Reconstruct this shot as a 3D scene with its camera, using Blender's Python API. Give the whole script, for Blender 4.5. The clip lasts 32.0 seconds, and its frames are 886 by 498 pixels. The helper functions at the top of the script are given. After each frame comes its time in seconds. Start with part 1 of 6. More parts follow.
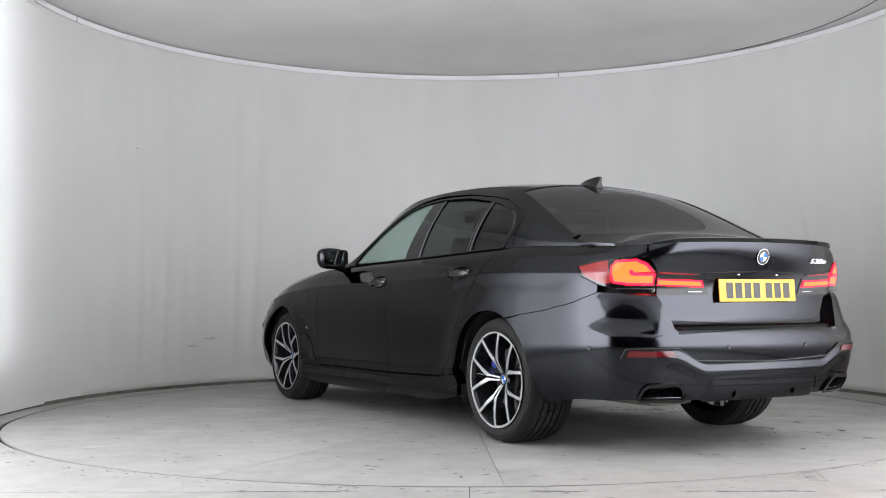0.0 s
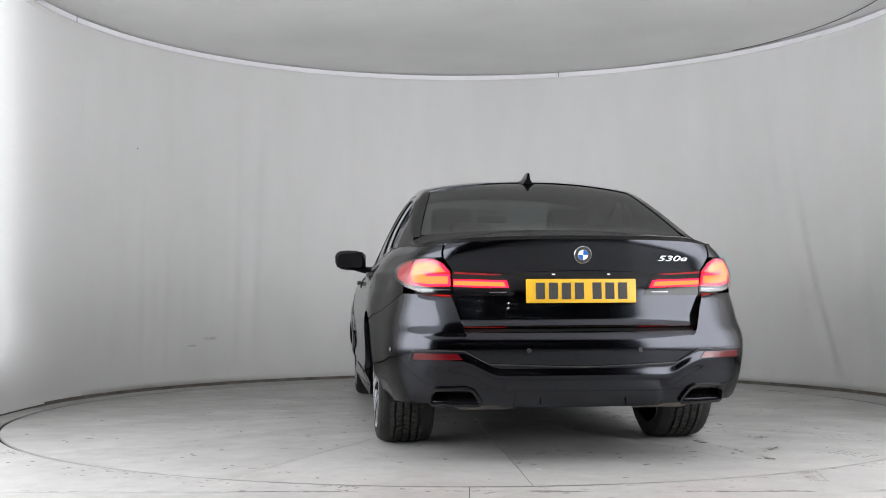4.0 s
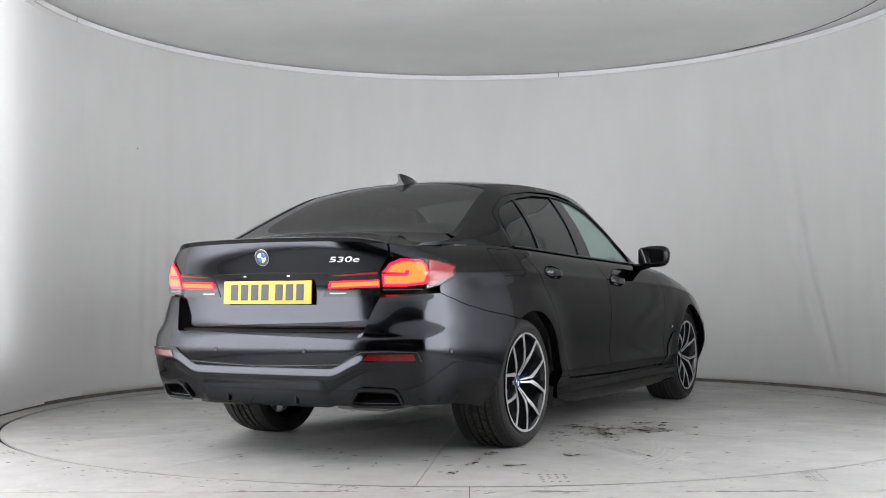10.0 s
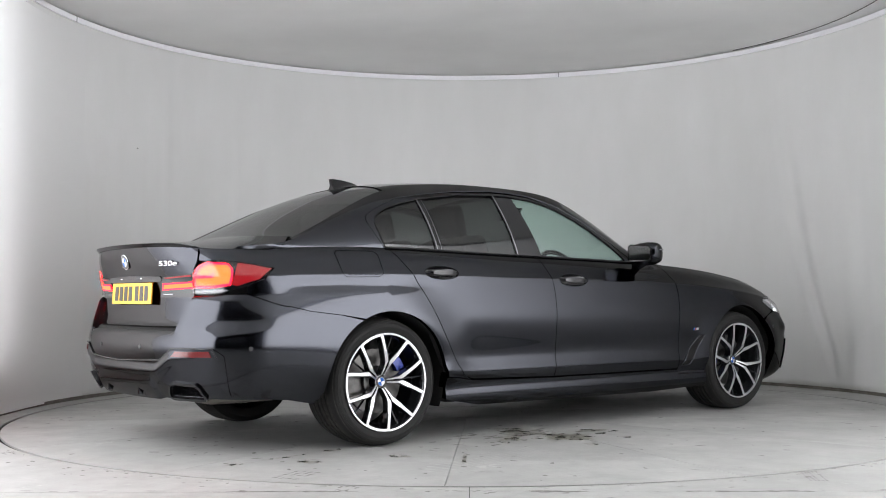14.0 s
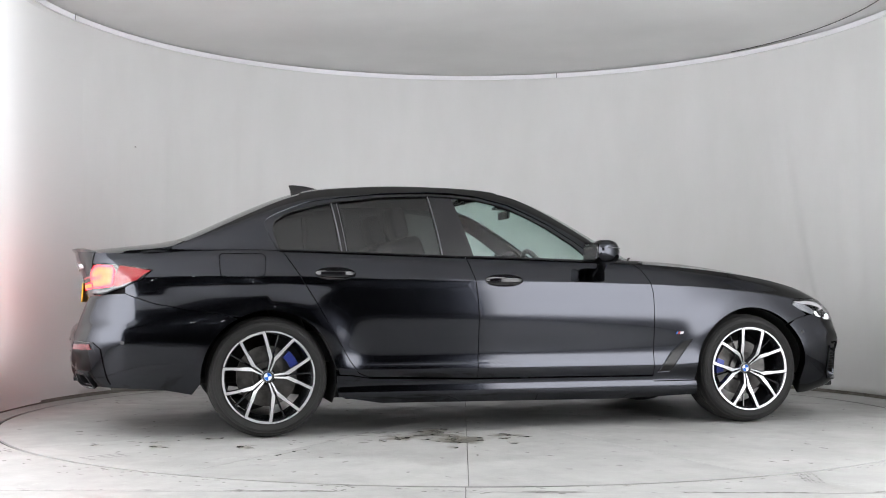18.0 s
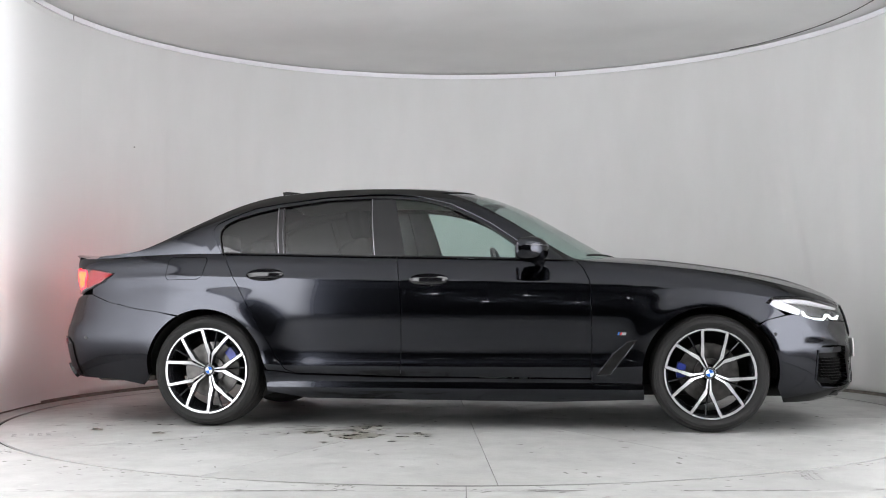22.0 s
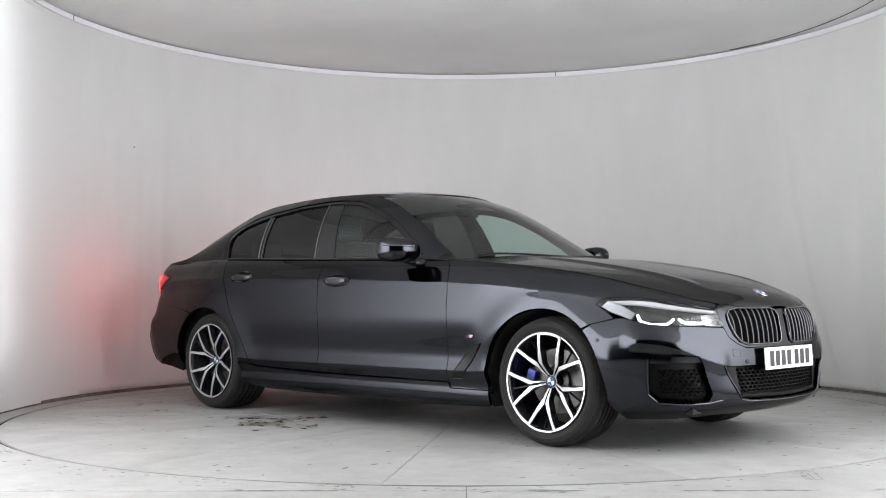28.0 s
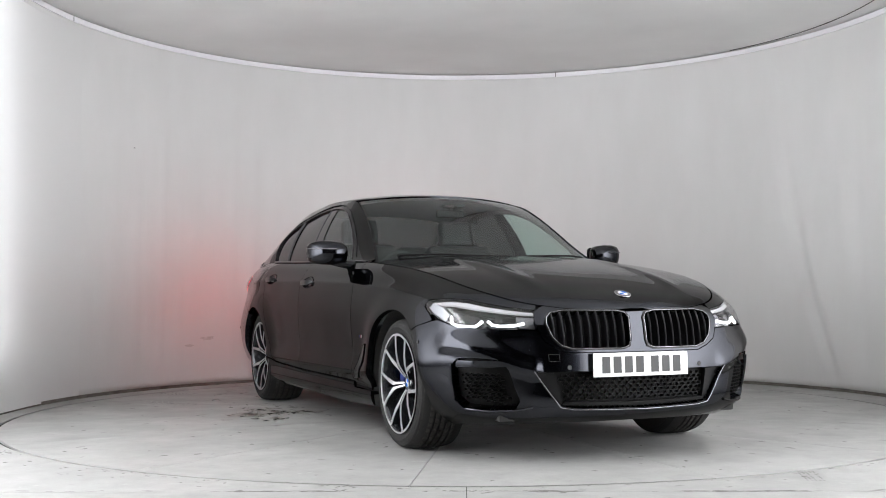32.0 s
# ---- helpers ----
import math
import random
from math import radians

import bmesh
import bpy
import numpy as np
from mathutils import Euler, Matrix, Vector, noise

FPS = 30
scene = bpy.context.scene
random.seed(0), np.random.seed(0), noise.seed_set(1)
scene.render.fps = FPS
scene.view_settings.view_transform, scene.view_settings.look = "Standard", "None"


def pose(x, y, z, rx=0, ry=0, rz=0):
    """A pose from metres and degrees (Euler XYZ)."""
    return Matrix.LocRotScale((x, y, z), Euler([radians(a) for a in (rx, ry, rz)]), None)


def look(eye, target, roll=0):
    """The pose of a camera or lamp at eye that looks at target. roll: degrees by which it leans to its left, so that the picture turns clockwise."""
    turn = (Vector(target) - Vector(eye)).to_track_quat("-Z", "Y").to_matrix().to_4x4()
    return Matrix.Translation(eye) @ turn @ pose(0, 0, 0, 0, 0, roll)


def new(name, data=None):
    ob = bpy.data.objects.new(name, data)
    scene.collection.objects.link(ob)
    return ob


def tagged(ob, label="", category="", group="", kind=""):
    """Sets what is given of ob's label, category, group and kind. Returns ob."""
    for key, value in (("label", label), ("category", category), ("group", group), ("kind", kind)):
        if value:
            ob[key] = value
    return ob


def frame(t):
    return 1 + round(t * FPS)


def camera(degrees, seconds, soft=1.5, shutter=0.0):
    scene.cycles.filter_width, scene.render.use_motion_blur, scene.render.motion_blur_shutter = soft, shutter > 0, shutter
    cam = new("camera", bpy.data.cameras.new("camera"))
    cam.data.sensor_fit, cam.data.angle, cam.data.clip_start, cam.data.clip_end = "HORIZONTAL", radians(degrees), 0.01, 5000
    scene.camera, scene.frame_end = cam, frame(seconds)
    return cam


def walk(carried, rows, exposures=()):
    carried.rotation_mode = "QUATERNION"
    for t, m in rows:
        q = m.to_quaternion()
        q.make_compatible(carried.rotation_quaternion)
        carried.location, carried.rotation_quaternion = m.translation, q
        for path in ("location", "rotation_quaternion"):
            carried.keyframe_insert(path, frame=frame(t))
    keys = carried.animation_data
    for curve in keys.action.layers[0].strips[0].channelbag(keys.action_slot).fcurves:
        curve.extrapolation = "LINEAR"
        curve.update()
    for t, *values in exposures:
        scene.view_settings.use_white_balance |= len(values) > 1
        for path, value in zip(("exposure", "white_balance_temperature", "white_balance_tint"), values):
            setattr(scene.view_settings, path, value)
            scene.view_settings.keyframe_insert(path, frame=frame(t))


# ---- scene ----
FOV = 43.556
cam = camera(FOV, 32.0, soft=1.0)
EYE = Vector((0.0, -7.570, 0.782))


def aim(yaw, tilt, roll):
    """The camera's pose on its tripod: yaw to the right and tilt upwards in radians, roll in degrees."""
    way = Vector((math.sin(yaw) * math.cos(tilt), math.cos(yaw) * math.cos(tilt), math.sin(tilt)))
    return look(EYE, EYE + way, roll)


def nudged(dx, dy, turn):
    """The tripod was knocked once: the picture's shift and turn from then on."""
    f = 784 / math.tan(radians(FOV / 2))
    return aim(-0.02262 - dx / f, 0.04299 + dy / f, -0.271 + math.degrees(turn))


walk(cam, [(0, nudged(0, 0, 0)), (17.4, nudged(0, 0, 0)), (17.7, nudged(-0.4, 0, 0.0006)), (18.0, nudged(-4.4, 0, 0.0045)), (18.5, nudged(-17.7, -2.1, 0.006)),
           (19.0, nudged(-16.1, -4.0, 0.0044)), (19.5, nudged(-15.3, -1.2, 0.0029)), (20.0, nudged(-12.9, 0.3, 0.0023)),
           (20.5, nudged(-11.1, -0.9, 0.002)), (21.0, nudged(-5.5, -1.5, 0.0009)), (21.5, nudged(-5.4, -1.5, 0.0009)),
           (31.4, nudged(-5.2, -1.5, 0.0006)), (32.0, nudged(-4.9, -0.4, 0.0002))],
     exposures=[(0, 0.0), (14, -0.02), (17, -0.01), (18, 0.20), (19, 0.24), (20, 0.19), (22, 0.16), (26, 0.10), (29, 0.07), (32, 0.09)])

# ---- light ----
world = bpy.data.worlds.new("hall")
scene.world = world
world.use_nodes = True
world.node_tree.nodes["Background"].inputs[0].default_value = (0.02, 0.02, 0.022, 1)
world.node_tree.nodes["Background"].inputs[1].default_value = 0.3
PANEL_GLOW = 7.2
TURN_RATE, TURN_START = -5.8566, 121.43
CAR_SPOT = (0.0462, -0.1813)


# ---- materials ----
def material(name, base=(0.5, 0.5, 0.5), rough=0.5, metal=0.0, **more):
    m = bpy.data.materials.new(name)
    m.use_nodes = True
    b = m.node_tree.nodes["Principled BSDF"]
    b.inputs["Base Color"].default_value = (*base, 1)
    b.inputs["Roughness"].default_value = rough
    b.inputs["Metallic"].default_value = metal
    for key, value in more.items():
        b.inputs[key.replace("_", " ")].default_value = value
    return m


def grain(m, low, high, scale=40.0, detail=4.0, bump=0.0, stretch=(1, 1, 1), rough=None, second=None):
    """Noise between two base colours, with relief, and a roughness that follows it."""
    n, l = m.node_tree.nodes, m.node_tree.links
    b = n["Principled BSDF"]
    co = n.new("ShaderNodeTexCoord")
    mp = n.new("ShaderNodeMapping")
    mp.inputs["Scale"].default_value = stretch
    l.new(co.outputs["Object"], mp.inputs[0])
    t = n.new("ShaderNodeTexNoise")
    t.inputs["Scale"].default_value = scale
    t.inputs["Detail"].default_value = detail
    l.new(mp.outputs[0], t.inputs["Vector"])
    fac = t.outputs[0]
    if second:
        t2 = n.new("ShaderNodeTexNoise")
        t2.inputs["Scale"].default_value = second
        t2.inputs["Detail"].default_value = 3.0
        l.new(mp.outputs[0], t2.inputs["Vector"])
        mx = n.new("ShaderNodeMath")
        mx.operation = "MULTIPLY_ADD"
        mx.inputs[1].default_value = 0.5
        l.new(t.outputs[0], mx.inputs[0])
        h = n.new("ShaderNodeMath")
        h.operation = "MULTIPLY"
        h.inputs[1].default_value = 0.5
        l.new(t2.outputs[0], h.inputs[0])
        l.new(h.outputs[0], mx.inputs[2])
        fac = mx.outputs[0]
    r = n.new("ShaderNodeValToRGB")
    r.color_ramp.elements[0].position, r.color_ramp.elements[1].position = 0.3, 0.7
    r.color_ramp.elements[0].color, r.color_ramp.elements[1].color = (*low, 1), (*high, 1)
    l.new(fac, r.inputs[0])
    l.new(r.outputs[0], b.inputs["Base Color"])
    if bump:
        bp = n.new("ShaderNodeBump")
        bp.inputs["Strength"].default_value = 1.0
        bp.inputs["Distance"].default_value = bump
        l.new(fac, bp.inputs["Height"])
        l.new(bp.outputs[0], b.inputs["Normal"])
    if rough:
        mr = n.new("ShaderNodeMapRange")
        mr.inputs["From Min"].default_value, mr.inputs["From Max"].default_value = 0.3, 0.7
        mr.inputs["To Min"].default_value, mr.inputs["To Max"].default_value = rough
        l.new(fac, mr.inputs[0])
        l.new(mr.outputs[0], b.inputs["Roughness"])
    return m


def glow(name, colour, strength, base=(0.8, 0.8, 0.8), shine=0.5):
    return material(name, base, 0.3, Specular_IOR_Level=shine, Emission_Color=(*colour, 1), Emission_Strength=strength)


PAINT = material("black_metallic_paint", (0.0205, 0.0220, 0.0276), 0.160, 1.0, Specular_Tint=(0.05, 0.053, 0.064, 1), Coat_Weight=0.55, Coat_Roughness=0.02, Coat_IOR=1.47)
GLOSS = material("gloss_black", (0.006, 0.006, 0.007), 0.07, IOR=1.42)
MESHBLACK = material("matt_black_mesh", (0.0042, 0.0042, 0.0042), 0.46, Specular_IOR_Level=0.14)
SATIN = grain(material("satin_black_plastic", rough=0.45), (0.010, 0.010, 0.011), (0.018, 0.018, 0.019), 300, bump=0.0002)
DARK = grain(material("underbody_black", rough=0.8), (0.006, 0.006, 0.006), (0.016, 0.015, 0.014), 30)
RUBBER = grain(material("tyre_rubber", rough=0.75, Specular_IOR_Level=0.28), (0.008, 0.008, 0.008), (0.016, 0.0155, 0.015), 60, bump=0.0004, rough=(0.65, 0.85))
SHINE = grain(material("machined_alloy", rough=0.38, metal=0.9), (0.50, 0.50, 0.51), (0.62, 0.62, 0.63), 120, rough=(0.32, 0.45))
SPOKE = material("dark_wheel_enamel", (0.020, 0.021, 0.024), 0.25, 0.3, Coat_Weight=0.6)
TRIMLINE = material("dark_metal_strip", (0.16, 0.16, 0.17), 0.32, 0.9)
CHROME = material("chrome", (0.75, 0.75, 0.76), 0.10, 1.0)
TREADDUST = grain(material("dusty_tread_rubber", rough=0.85, Specular_IOR_Level=0.2), (0.018, 0.018, 0.017), (0.045, 0.043, 0.040), 50)
FRAMEBLACK = material("black_frame_plastic", (0.006, 0.006, 0.006), 0.2, Specular_IOR_Level=0.18)
IRON = grain(material("brake_iron", rough=0.4, metal=1.0), (0.07, 0.068, 0.066), (0.14, 0.135, 0.13), 25, rough=(0.3, 0.55))
BLUE = material("blue_caliper_paint", (0.022, 0.040, 0.26), 0.35)
LEATHER = grain(material("black_leather", rough=0.5), (0.012, 0.012, 0.013), (0.024, 0.024, 0.025), 180, bump=0.0004)
TRIMGREY = grain(material("grey_headlining", rough=0.9), (0.20, 0.20, 0.20), (0.26, 0.26, 0.25), 200)
YELLOW = material("yellow_plate", (0.62, 0.36, 0.018), 0.4)
WHITEPLATE = material("white_plate", (0.80, 0.80, 0.78), 0.4)
INK = material("plate_black", (0.02, 0.02, 0.02), 0.5)
ENAMELBLUE = material("badge_blue", (0.02, 0.12, 0.45), 0.25)
ENAMELWHITE = material("badge_white", (0.8, 0.8, 0.8), 0.25)
ENAMELRED = material("badge_red", (0.6, 0.03, 0.04), 0.25)
SILVER = material("exhaust_metal", (0.12, 0.11, 0.10), 0.5, 1.0)
REDLENS = material("red_lamp_lens", (0.085, 0.004, 0.006), 0.08)
REDGLOW = glow("lit_tail_lamp", (1.0, 0.0022, 0.011), 17.0, (0.02, 0.002, 0.002), 0.1)
REDDIM = glow("dim_tail_lamp", (1.0, 0.014, 0.03), 0.36, (0.05, 0.003, 0.004), 0.3)
AMBERCORE = glow("tail_lamp_core", (1.0, 0.025, 0.0050), 18.0, (0.02, 0.004, 0.002), 0.1)
DAYGLOW = glow("lit_running_lamp", (0.93, 0.97, 1.0), 3.5)
LAMPSILVER = material("headlamp_reflector", (0.25, 0.26, 0.275), 0.36, 0.8)


def glass_material(name, tint, rough=0.0):
    """Thin glass: a clear tinted sheet with a gloss that grows at a slant."""
    m = bpy.data.materials.new(name)
    m.use_nodes = True
    n, l = m.node_tree.nodes, m.node_tree.links
    n.remove(n["Principled BSDF"])
    tr = n.new("ShaderNodeBsdfTransparent")
    tr.inputs[0].default_value = (*tint, 1)
    gl = n.new("ShaderNodeBsdfGlossy")
    gl.inputs["Roughness"].default_value = rough
    lw, pw, fr = n.new("ShaderNodeLayerWeight"), n.new("ShaderNodeMath"), n.new("ShaderNodeMath")
    lw.inputs[0].default_value = 0.5
    pw.operation, fr.operation = "POWER", "MULTIPLY_ADD"
    pw.inputs[1].default_value = 5.0
    fr.inputs[1].default_value, fr.inputs[2].default_value = 0.92, 0.05
    l.new(lw.outputs["Facing"], pw.inputs[0])
    l.new(pw.outputs[0], fr.inputs[0])
    mx = n.new("ShaderNodeMixShader")
    l.new(fr.outputs[0], mx.inputs[0])
    l.new(tr.outputs[0], mx.inputs[1])
    l.new(gl.outputs[0], mx.inputs[2])
    l.new(mx.outputs[0], n["Material Output"].inputs[0])
    return m


GLASS = glass_material("green_glass", (0.69, 0.81, 0.77))
PRIVACY = glass_material("privacy_glass", (0.085, 0.090, 0.090))
CLEAR = glass_material("lamp_glass", (0.93, 0.93, 0.94))
MIRROR = material("mirror_glass", (0.85, 0.86, 0.87), 0.01, 1.0)

WALLWHITE = grain(material("white_backdrop_fabric", rough=0.85), (0.70, 0.70, 0.69), (0.76, 0.76, 0.755), 3.0, stretch=(1.5, 1.5, 0.5), second=0.8)
CEILWHITE = grain(material("white_ceiling_fabric", rough=0.9), (0.76, 0.76, 0.75), (0.83, 0.83, 0.82), 1.2)
TRIMWHITE = material("white_aluminium_trim", (0.78, 0.78, 0.80), 0.35)
TRIMSHINE = material("polished_white_aluminium", (0.95, 0.945, 0.98), 0.5)
HALLDARK = grain(material("dark_hall_wall", rough=0.9), (0.012, 0.012, 0.013), (0.02, 0.02, 0.02), 2.0)


def floor_material(name, low, high):
    """Painted concrete: cloudy tone, fine grit, scuffs and rubbed spots; each plate has its own pattern."""
    m = material(name, rough=0.5)
    n, l = m.node_tree.nodes, m.node_tree.links
    b = n["Principled BSDF"]
    co, info, off = n.new("ShaderNodeTexCoord"), n.new("ShaderNodeObjectInfo"), n.new("ShaderNodeVectorMath")
    add = n.new("ShaderNodeVectorMath")
    off.operation, add.operation = "SCALE", "ADD"
    off.inputs[0].default_value = (37.0, 21.0, 5.0)
    l.new(info.outputs["Random"], off.inputs["Scale"])
    l.new(co.outputs["Object"], add.inputs[0])
    l.new(off.outputs[0], add.inputs[1])

    def cloud(scale, detail, lo, hi, rough=0.55):
        t, r = n.new("ShaderNodeTexNoise"), n.new("ShaderNodeMapRange")
        t.inputs["Scale"].default_value, t.inputs["Detail"].default_value, t.inputs["Roughness"].default_value = scale, detail, rough
        l.new(add.outputs[0], t.inputs["Vector"])
        r.inputs["From Min"].default_value, r.inputs["From Max"].default_value = lo, hi
        l.new(t.outputs[0], r.inputs[0])
        return r.outputs[0]

    def blend(fac, colour, under, amount=1.0):
        x = n.new("ShaderNodeMix")
        x.data_type = "RGBA"
        k = n.new("ShaderNodeMath")
        k.operation = "MULTIPLY"
        k.inputs[1].default_value = amount
        l.new(fac, k.inputs[0])
        l.new(k.outputs[0], x.inputs[0])
        x.inputs[7].default_value = (*colour, 1)
        if under is None:
            x.inputs[6].default_value = (*low, 1)
        else:
            l.new(under, x.inputs[6])
        return x.outputs[2]

    c = blend(cloud(1.1, 5, 0.35, 0.65), high, None)
    c = blend(cloud(9.0, 6, 0.45, 0.75), tuple(v * 0.86 for v in low), c, 0.6)
    scuff = cloud(5.5, 8, 0.645, 0.70, 0.74)
    c = blend(scuff, (0.13, 0.128, 0.12), c, 0.62)
    c = blend(cloud(2.2, 9, 0.52, 0.72, 0.70), tuple(v * 0.80 for v in low), c, 0.55)
    c = blend(cloud(17.0, 6, 0.64, 0.72, 0.65), (0.16, 0.157, 0.148), c, 0.5)
    c = blend(cloud(4.0, 7, 0.66, 0.69, 0.68), tuple(min(0.8, v * 1.25) for v in high), c, 0.6)
    c = blend(cloud(60.0, 3, 0.6, 0.8), tuple(v * 0.7 for v in low), c, 0.35)
    l.new(c, b.inputs["Base Color"])
    g = cloud(2.5, 5, 0.3, 0.7)
    mr = n.new("ShaderNodeMapRange")
    mr.inputs["To Min"].default_value, mr.inputs["To Max"].default_value = 0.36, 0.62
    l.new(g, mr.inputs[0])
    l.new(mr.outputs[0], b.inputs["Roughness"])
    bp = n.new("ShaderNodeBump")
    bp.inputs["Distance"].default_value = 0.0008
    l.new(cloud(45.0, 5, 0.2, 0.8), bp.inputs["Height"])
    l.new(bp.outputs[0], b.inputs["Normal"])
    return m


FLOORGREY = floor_material("worn_painted_concrete", (0.270, 0.270, 0.260), (0.325, 0.325, 0.314))
CHIPDARK = grain(material("bare_chipped_concrete", rough=0.8), (0.10, 0.098, 0.09), (0.20, 0.195, 0.185), 30)
DAMP = grain(material("damp_stain", rough=0.25), (0.10, 0.095, 0.075), (0.17, 0.165, 0.145), 14, rough=(0.15, 0.5))
TREAD = material("tyre_print", (0.115, 0.113, 0.108), 0.7)
RUBBERSEAL = material("rubber_seal", (0.015, 0.015, 0.015), 0.8, Specular_IOR_Level=0.03)
LINEGREY = material("grey_joint_and_fold_line", (0.16, 0.16, 0.16), 0.9)
SEAMDARK = material("seam_dirt", (0.05, 0.048, 0.045), 0.9, Specular_IOR_Level=0.1)


def lamp_cloth(name, far_end, fall):
    """Glowing diffuser cloth; its glow is faded towards its foot and its ends to shape reflections and the wall's
    gradient.
    """
    m = glow(name, (0.978, 0.983, 1.020), PANEL_GLOW, (0.73, 0.73, 0.725), 0.2)
    n, l = m.node_tree.nodes, m.node_tree.links
    co, sep = n.new("ShaderNodeTexCoord"), n.new("ShaderNodeSeparateXYZ")
    l.new(co.outputs["Generated"], sep.inputs[0])
    ramps = []
    for axis, near, far, least in (("Y", 0.0, 0.06, 0.25), ("Z", 0.035, 0.19, 0.0)):
        r = n.new("ShaderNodeMapRange")
        r.interpolation_type = "SMOOTHSTEP"
        r.inputs["From Min"].default_value, r.inputs["From Max"].default_value = near, far
        r.inputs["To Min"].default_value, r.inputs["To Max"].default_value = least * PANEL_GLOW ** 0.5, PANEL_GLOW ** 0.5
        l.new(sep.outputs[axis], r.inputs[0])
        ramps.append(r.outputs[0])
    if far_end:
        r, sq = n.new("ShaderNodeMapRange"), n.new("ShaderNodeMath")
        r.inputs["From Min"].default_value, r.inputs["From Max"].default_value = 1.0, 1.0 - far_end
        sq.operation = "POWER"
        sq.inputs[1].default_value = fall
        l.new(sep.outputs["Y"], r.inputs[0])
        l.new(r.outputs[0], sq.inputs[0])
        both = n.new("ShaderNodeMath")
        both.operation = "MULTIPLY"
        l.new(ramps[0], both.inputs[0])
        l.new(sq.outputs[0], both.inputs[1])
        ramps[0] = both.outputs[0]
    mul = n.new("ShaderNodeMath")
    mul.operation = "MULTIPLY"
    l.new(ramps[0], mul.inputs[0])
    l.new(ramps[1], mul.inputs[1])
    l.new(mul.outputs[0], n["Principled BSDF"].inputs["Emission Strength"])
    return m


LAMPGLOW = {-1: lamp_cloth("diffuser_cloth", 0.48, 3.0), 1: lamp_cloth("diffuser_cloth", 0.44, 2.0)}
GRIME = grain(material("wall_foot_grime", rough=0.9, Specular_IOR_Level=0.1), (0.07, 0.062, 0.05), (0.26, 0.245, 0.22), 9.0, 6.0, second=60.0)
SMUDGE = grain(material("wall_smudge", rough=0.9), (0.50, 0.49, 0.47), (0.68, 0.675, 0.66), 22.0, 6.0)
MARKDARK = material("small_dark_mark", (0.25, 0.25, 0.25), 0.8)
CHALK = grain(material("pale_tyre_smear", rough=0.6), (0.33, 0.33, 0.32), (0.40, 0.40, 0.39), 18.0, 5.0)
SPOTGLOW = glow("hall_lamp", (0.95, 0.97, 1.0), 75.0)


# ---- mesh helpers ----
def mesh(name, verts, faces, mat, normals=None, smooth=True):
    me = bpy.data.meshes.new(name)
    me.from_pydata([tuple(map(float, v)) for v in verts], [], faces)
    me.materials.append(mat)
    if smooth:
        me.polygons.foreach_set("use_smooth", [True] * len(me.polygons))
    me.update()
    if normals is not None:
        me.normals_split_custom_set_from_vertices([tuple(map(float, v)) for v in normals])
    return me


def hung(name, me, parent=None, label=""):
    ob = new(name, me)
    if parent is not None:
        ob.parent = parent
    if label:
        ob["label"] = label
    return ob


def part(name, bm, mat, parent, label="", smooth=True):
    me = bpy.data.meshes.new(name)
    bmesh.ops.recalc_face_normals(bm, faces=bm.faces)
    bm.to_mesh(me)
    bm.free()
    me.materials.append(mat)
    if smooth:
        me.polygons.foreach_set("use_smooth", [True] * len(me.polygons))
        me.set_sharp_from_angle(angle=radians(35))
    return hung(name, me, parent, label)


def box_bm(x0, x1, y0, y1, z0, z1, bevel=0.0, segments=2, bm=None):
    own = bmesh.new()
    vs = [own.verts.new((x, y, z)) for x in (x0, x1) for y in (y0, y1) for z in (z0, z1)]
    for q in ((0, 1, 3, 2), (4, 6, 7, 5), (0, 4, 5, 1), (2, 3, 7, 6), (0, 2, 6, 4), (1, 5, 7, 3)):
        own.faces.new([vs[i] for i in q])
    if bevel:
        bmesh.ops.bevel(own, geom=own.edges[:], offset=bevel, segments=segments, affect="EDGES", profile=0.6)
    if bm is None:
        return own
    tmp = bpy.data.meshes.new("t")
    own.to_mesh(tmp)
    own.free()
    bm.from_mesh(tmp)
    bpy.data.meshes.remove(tmp)
    return bm


def tube_bm(points, radius, sides=8, bm=None, closed=False):
    """A round bar along points; radius may be a list."""
    bm = bm or bmesh.new()
    pts = [Vector(q) for q in points]
    rings = []
    count = len(pts)
    for i, q in enumerate(pts):
        a = pts[i - 1] if i or closed else q
        b = pts[(i + 1) % count] if i < count - 1 or closed else q
        d = (b - a).normalized()
        u = d.orthogonal().normalized() if not rings else (pu - d * pu.dot(d)).normalized()
        pu = u
        v = d.cross(u)
        r = radius[i] if isinstance(radius, (list, tuple)) else radius
        rings.append([bm.verts.new(q + (u * math.cos(k * math.tau / sides) + v * math.sin(k * math.tau / sides)) * r) for k in range(sides)])
    for i in range(count if closed else count - 1):
        a, b = rings[i], rings[(i + 1) % count]
        for k in range(sides):
            bm.faces.new((a[k], a[(k + 1) % sides], b[(k + 1) % sides], b[k]))
    if not closed:
        bm.faces.new(rings[0][::-1])
        bm.faces.new(rings[-1])
    return bm


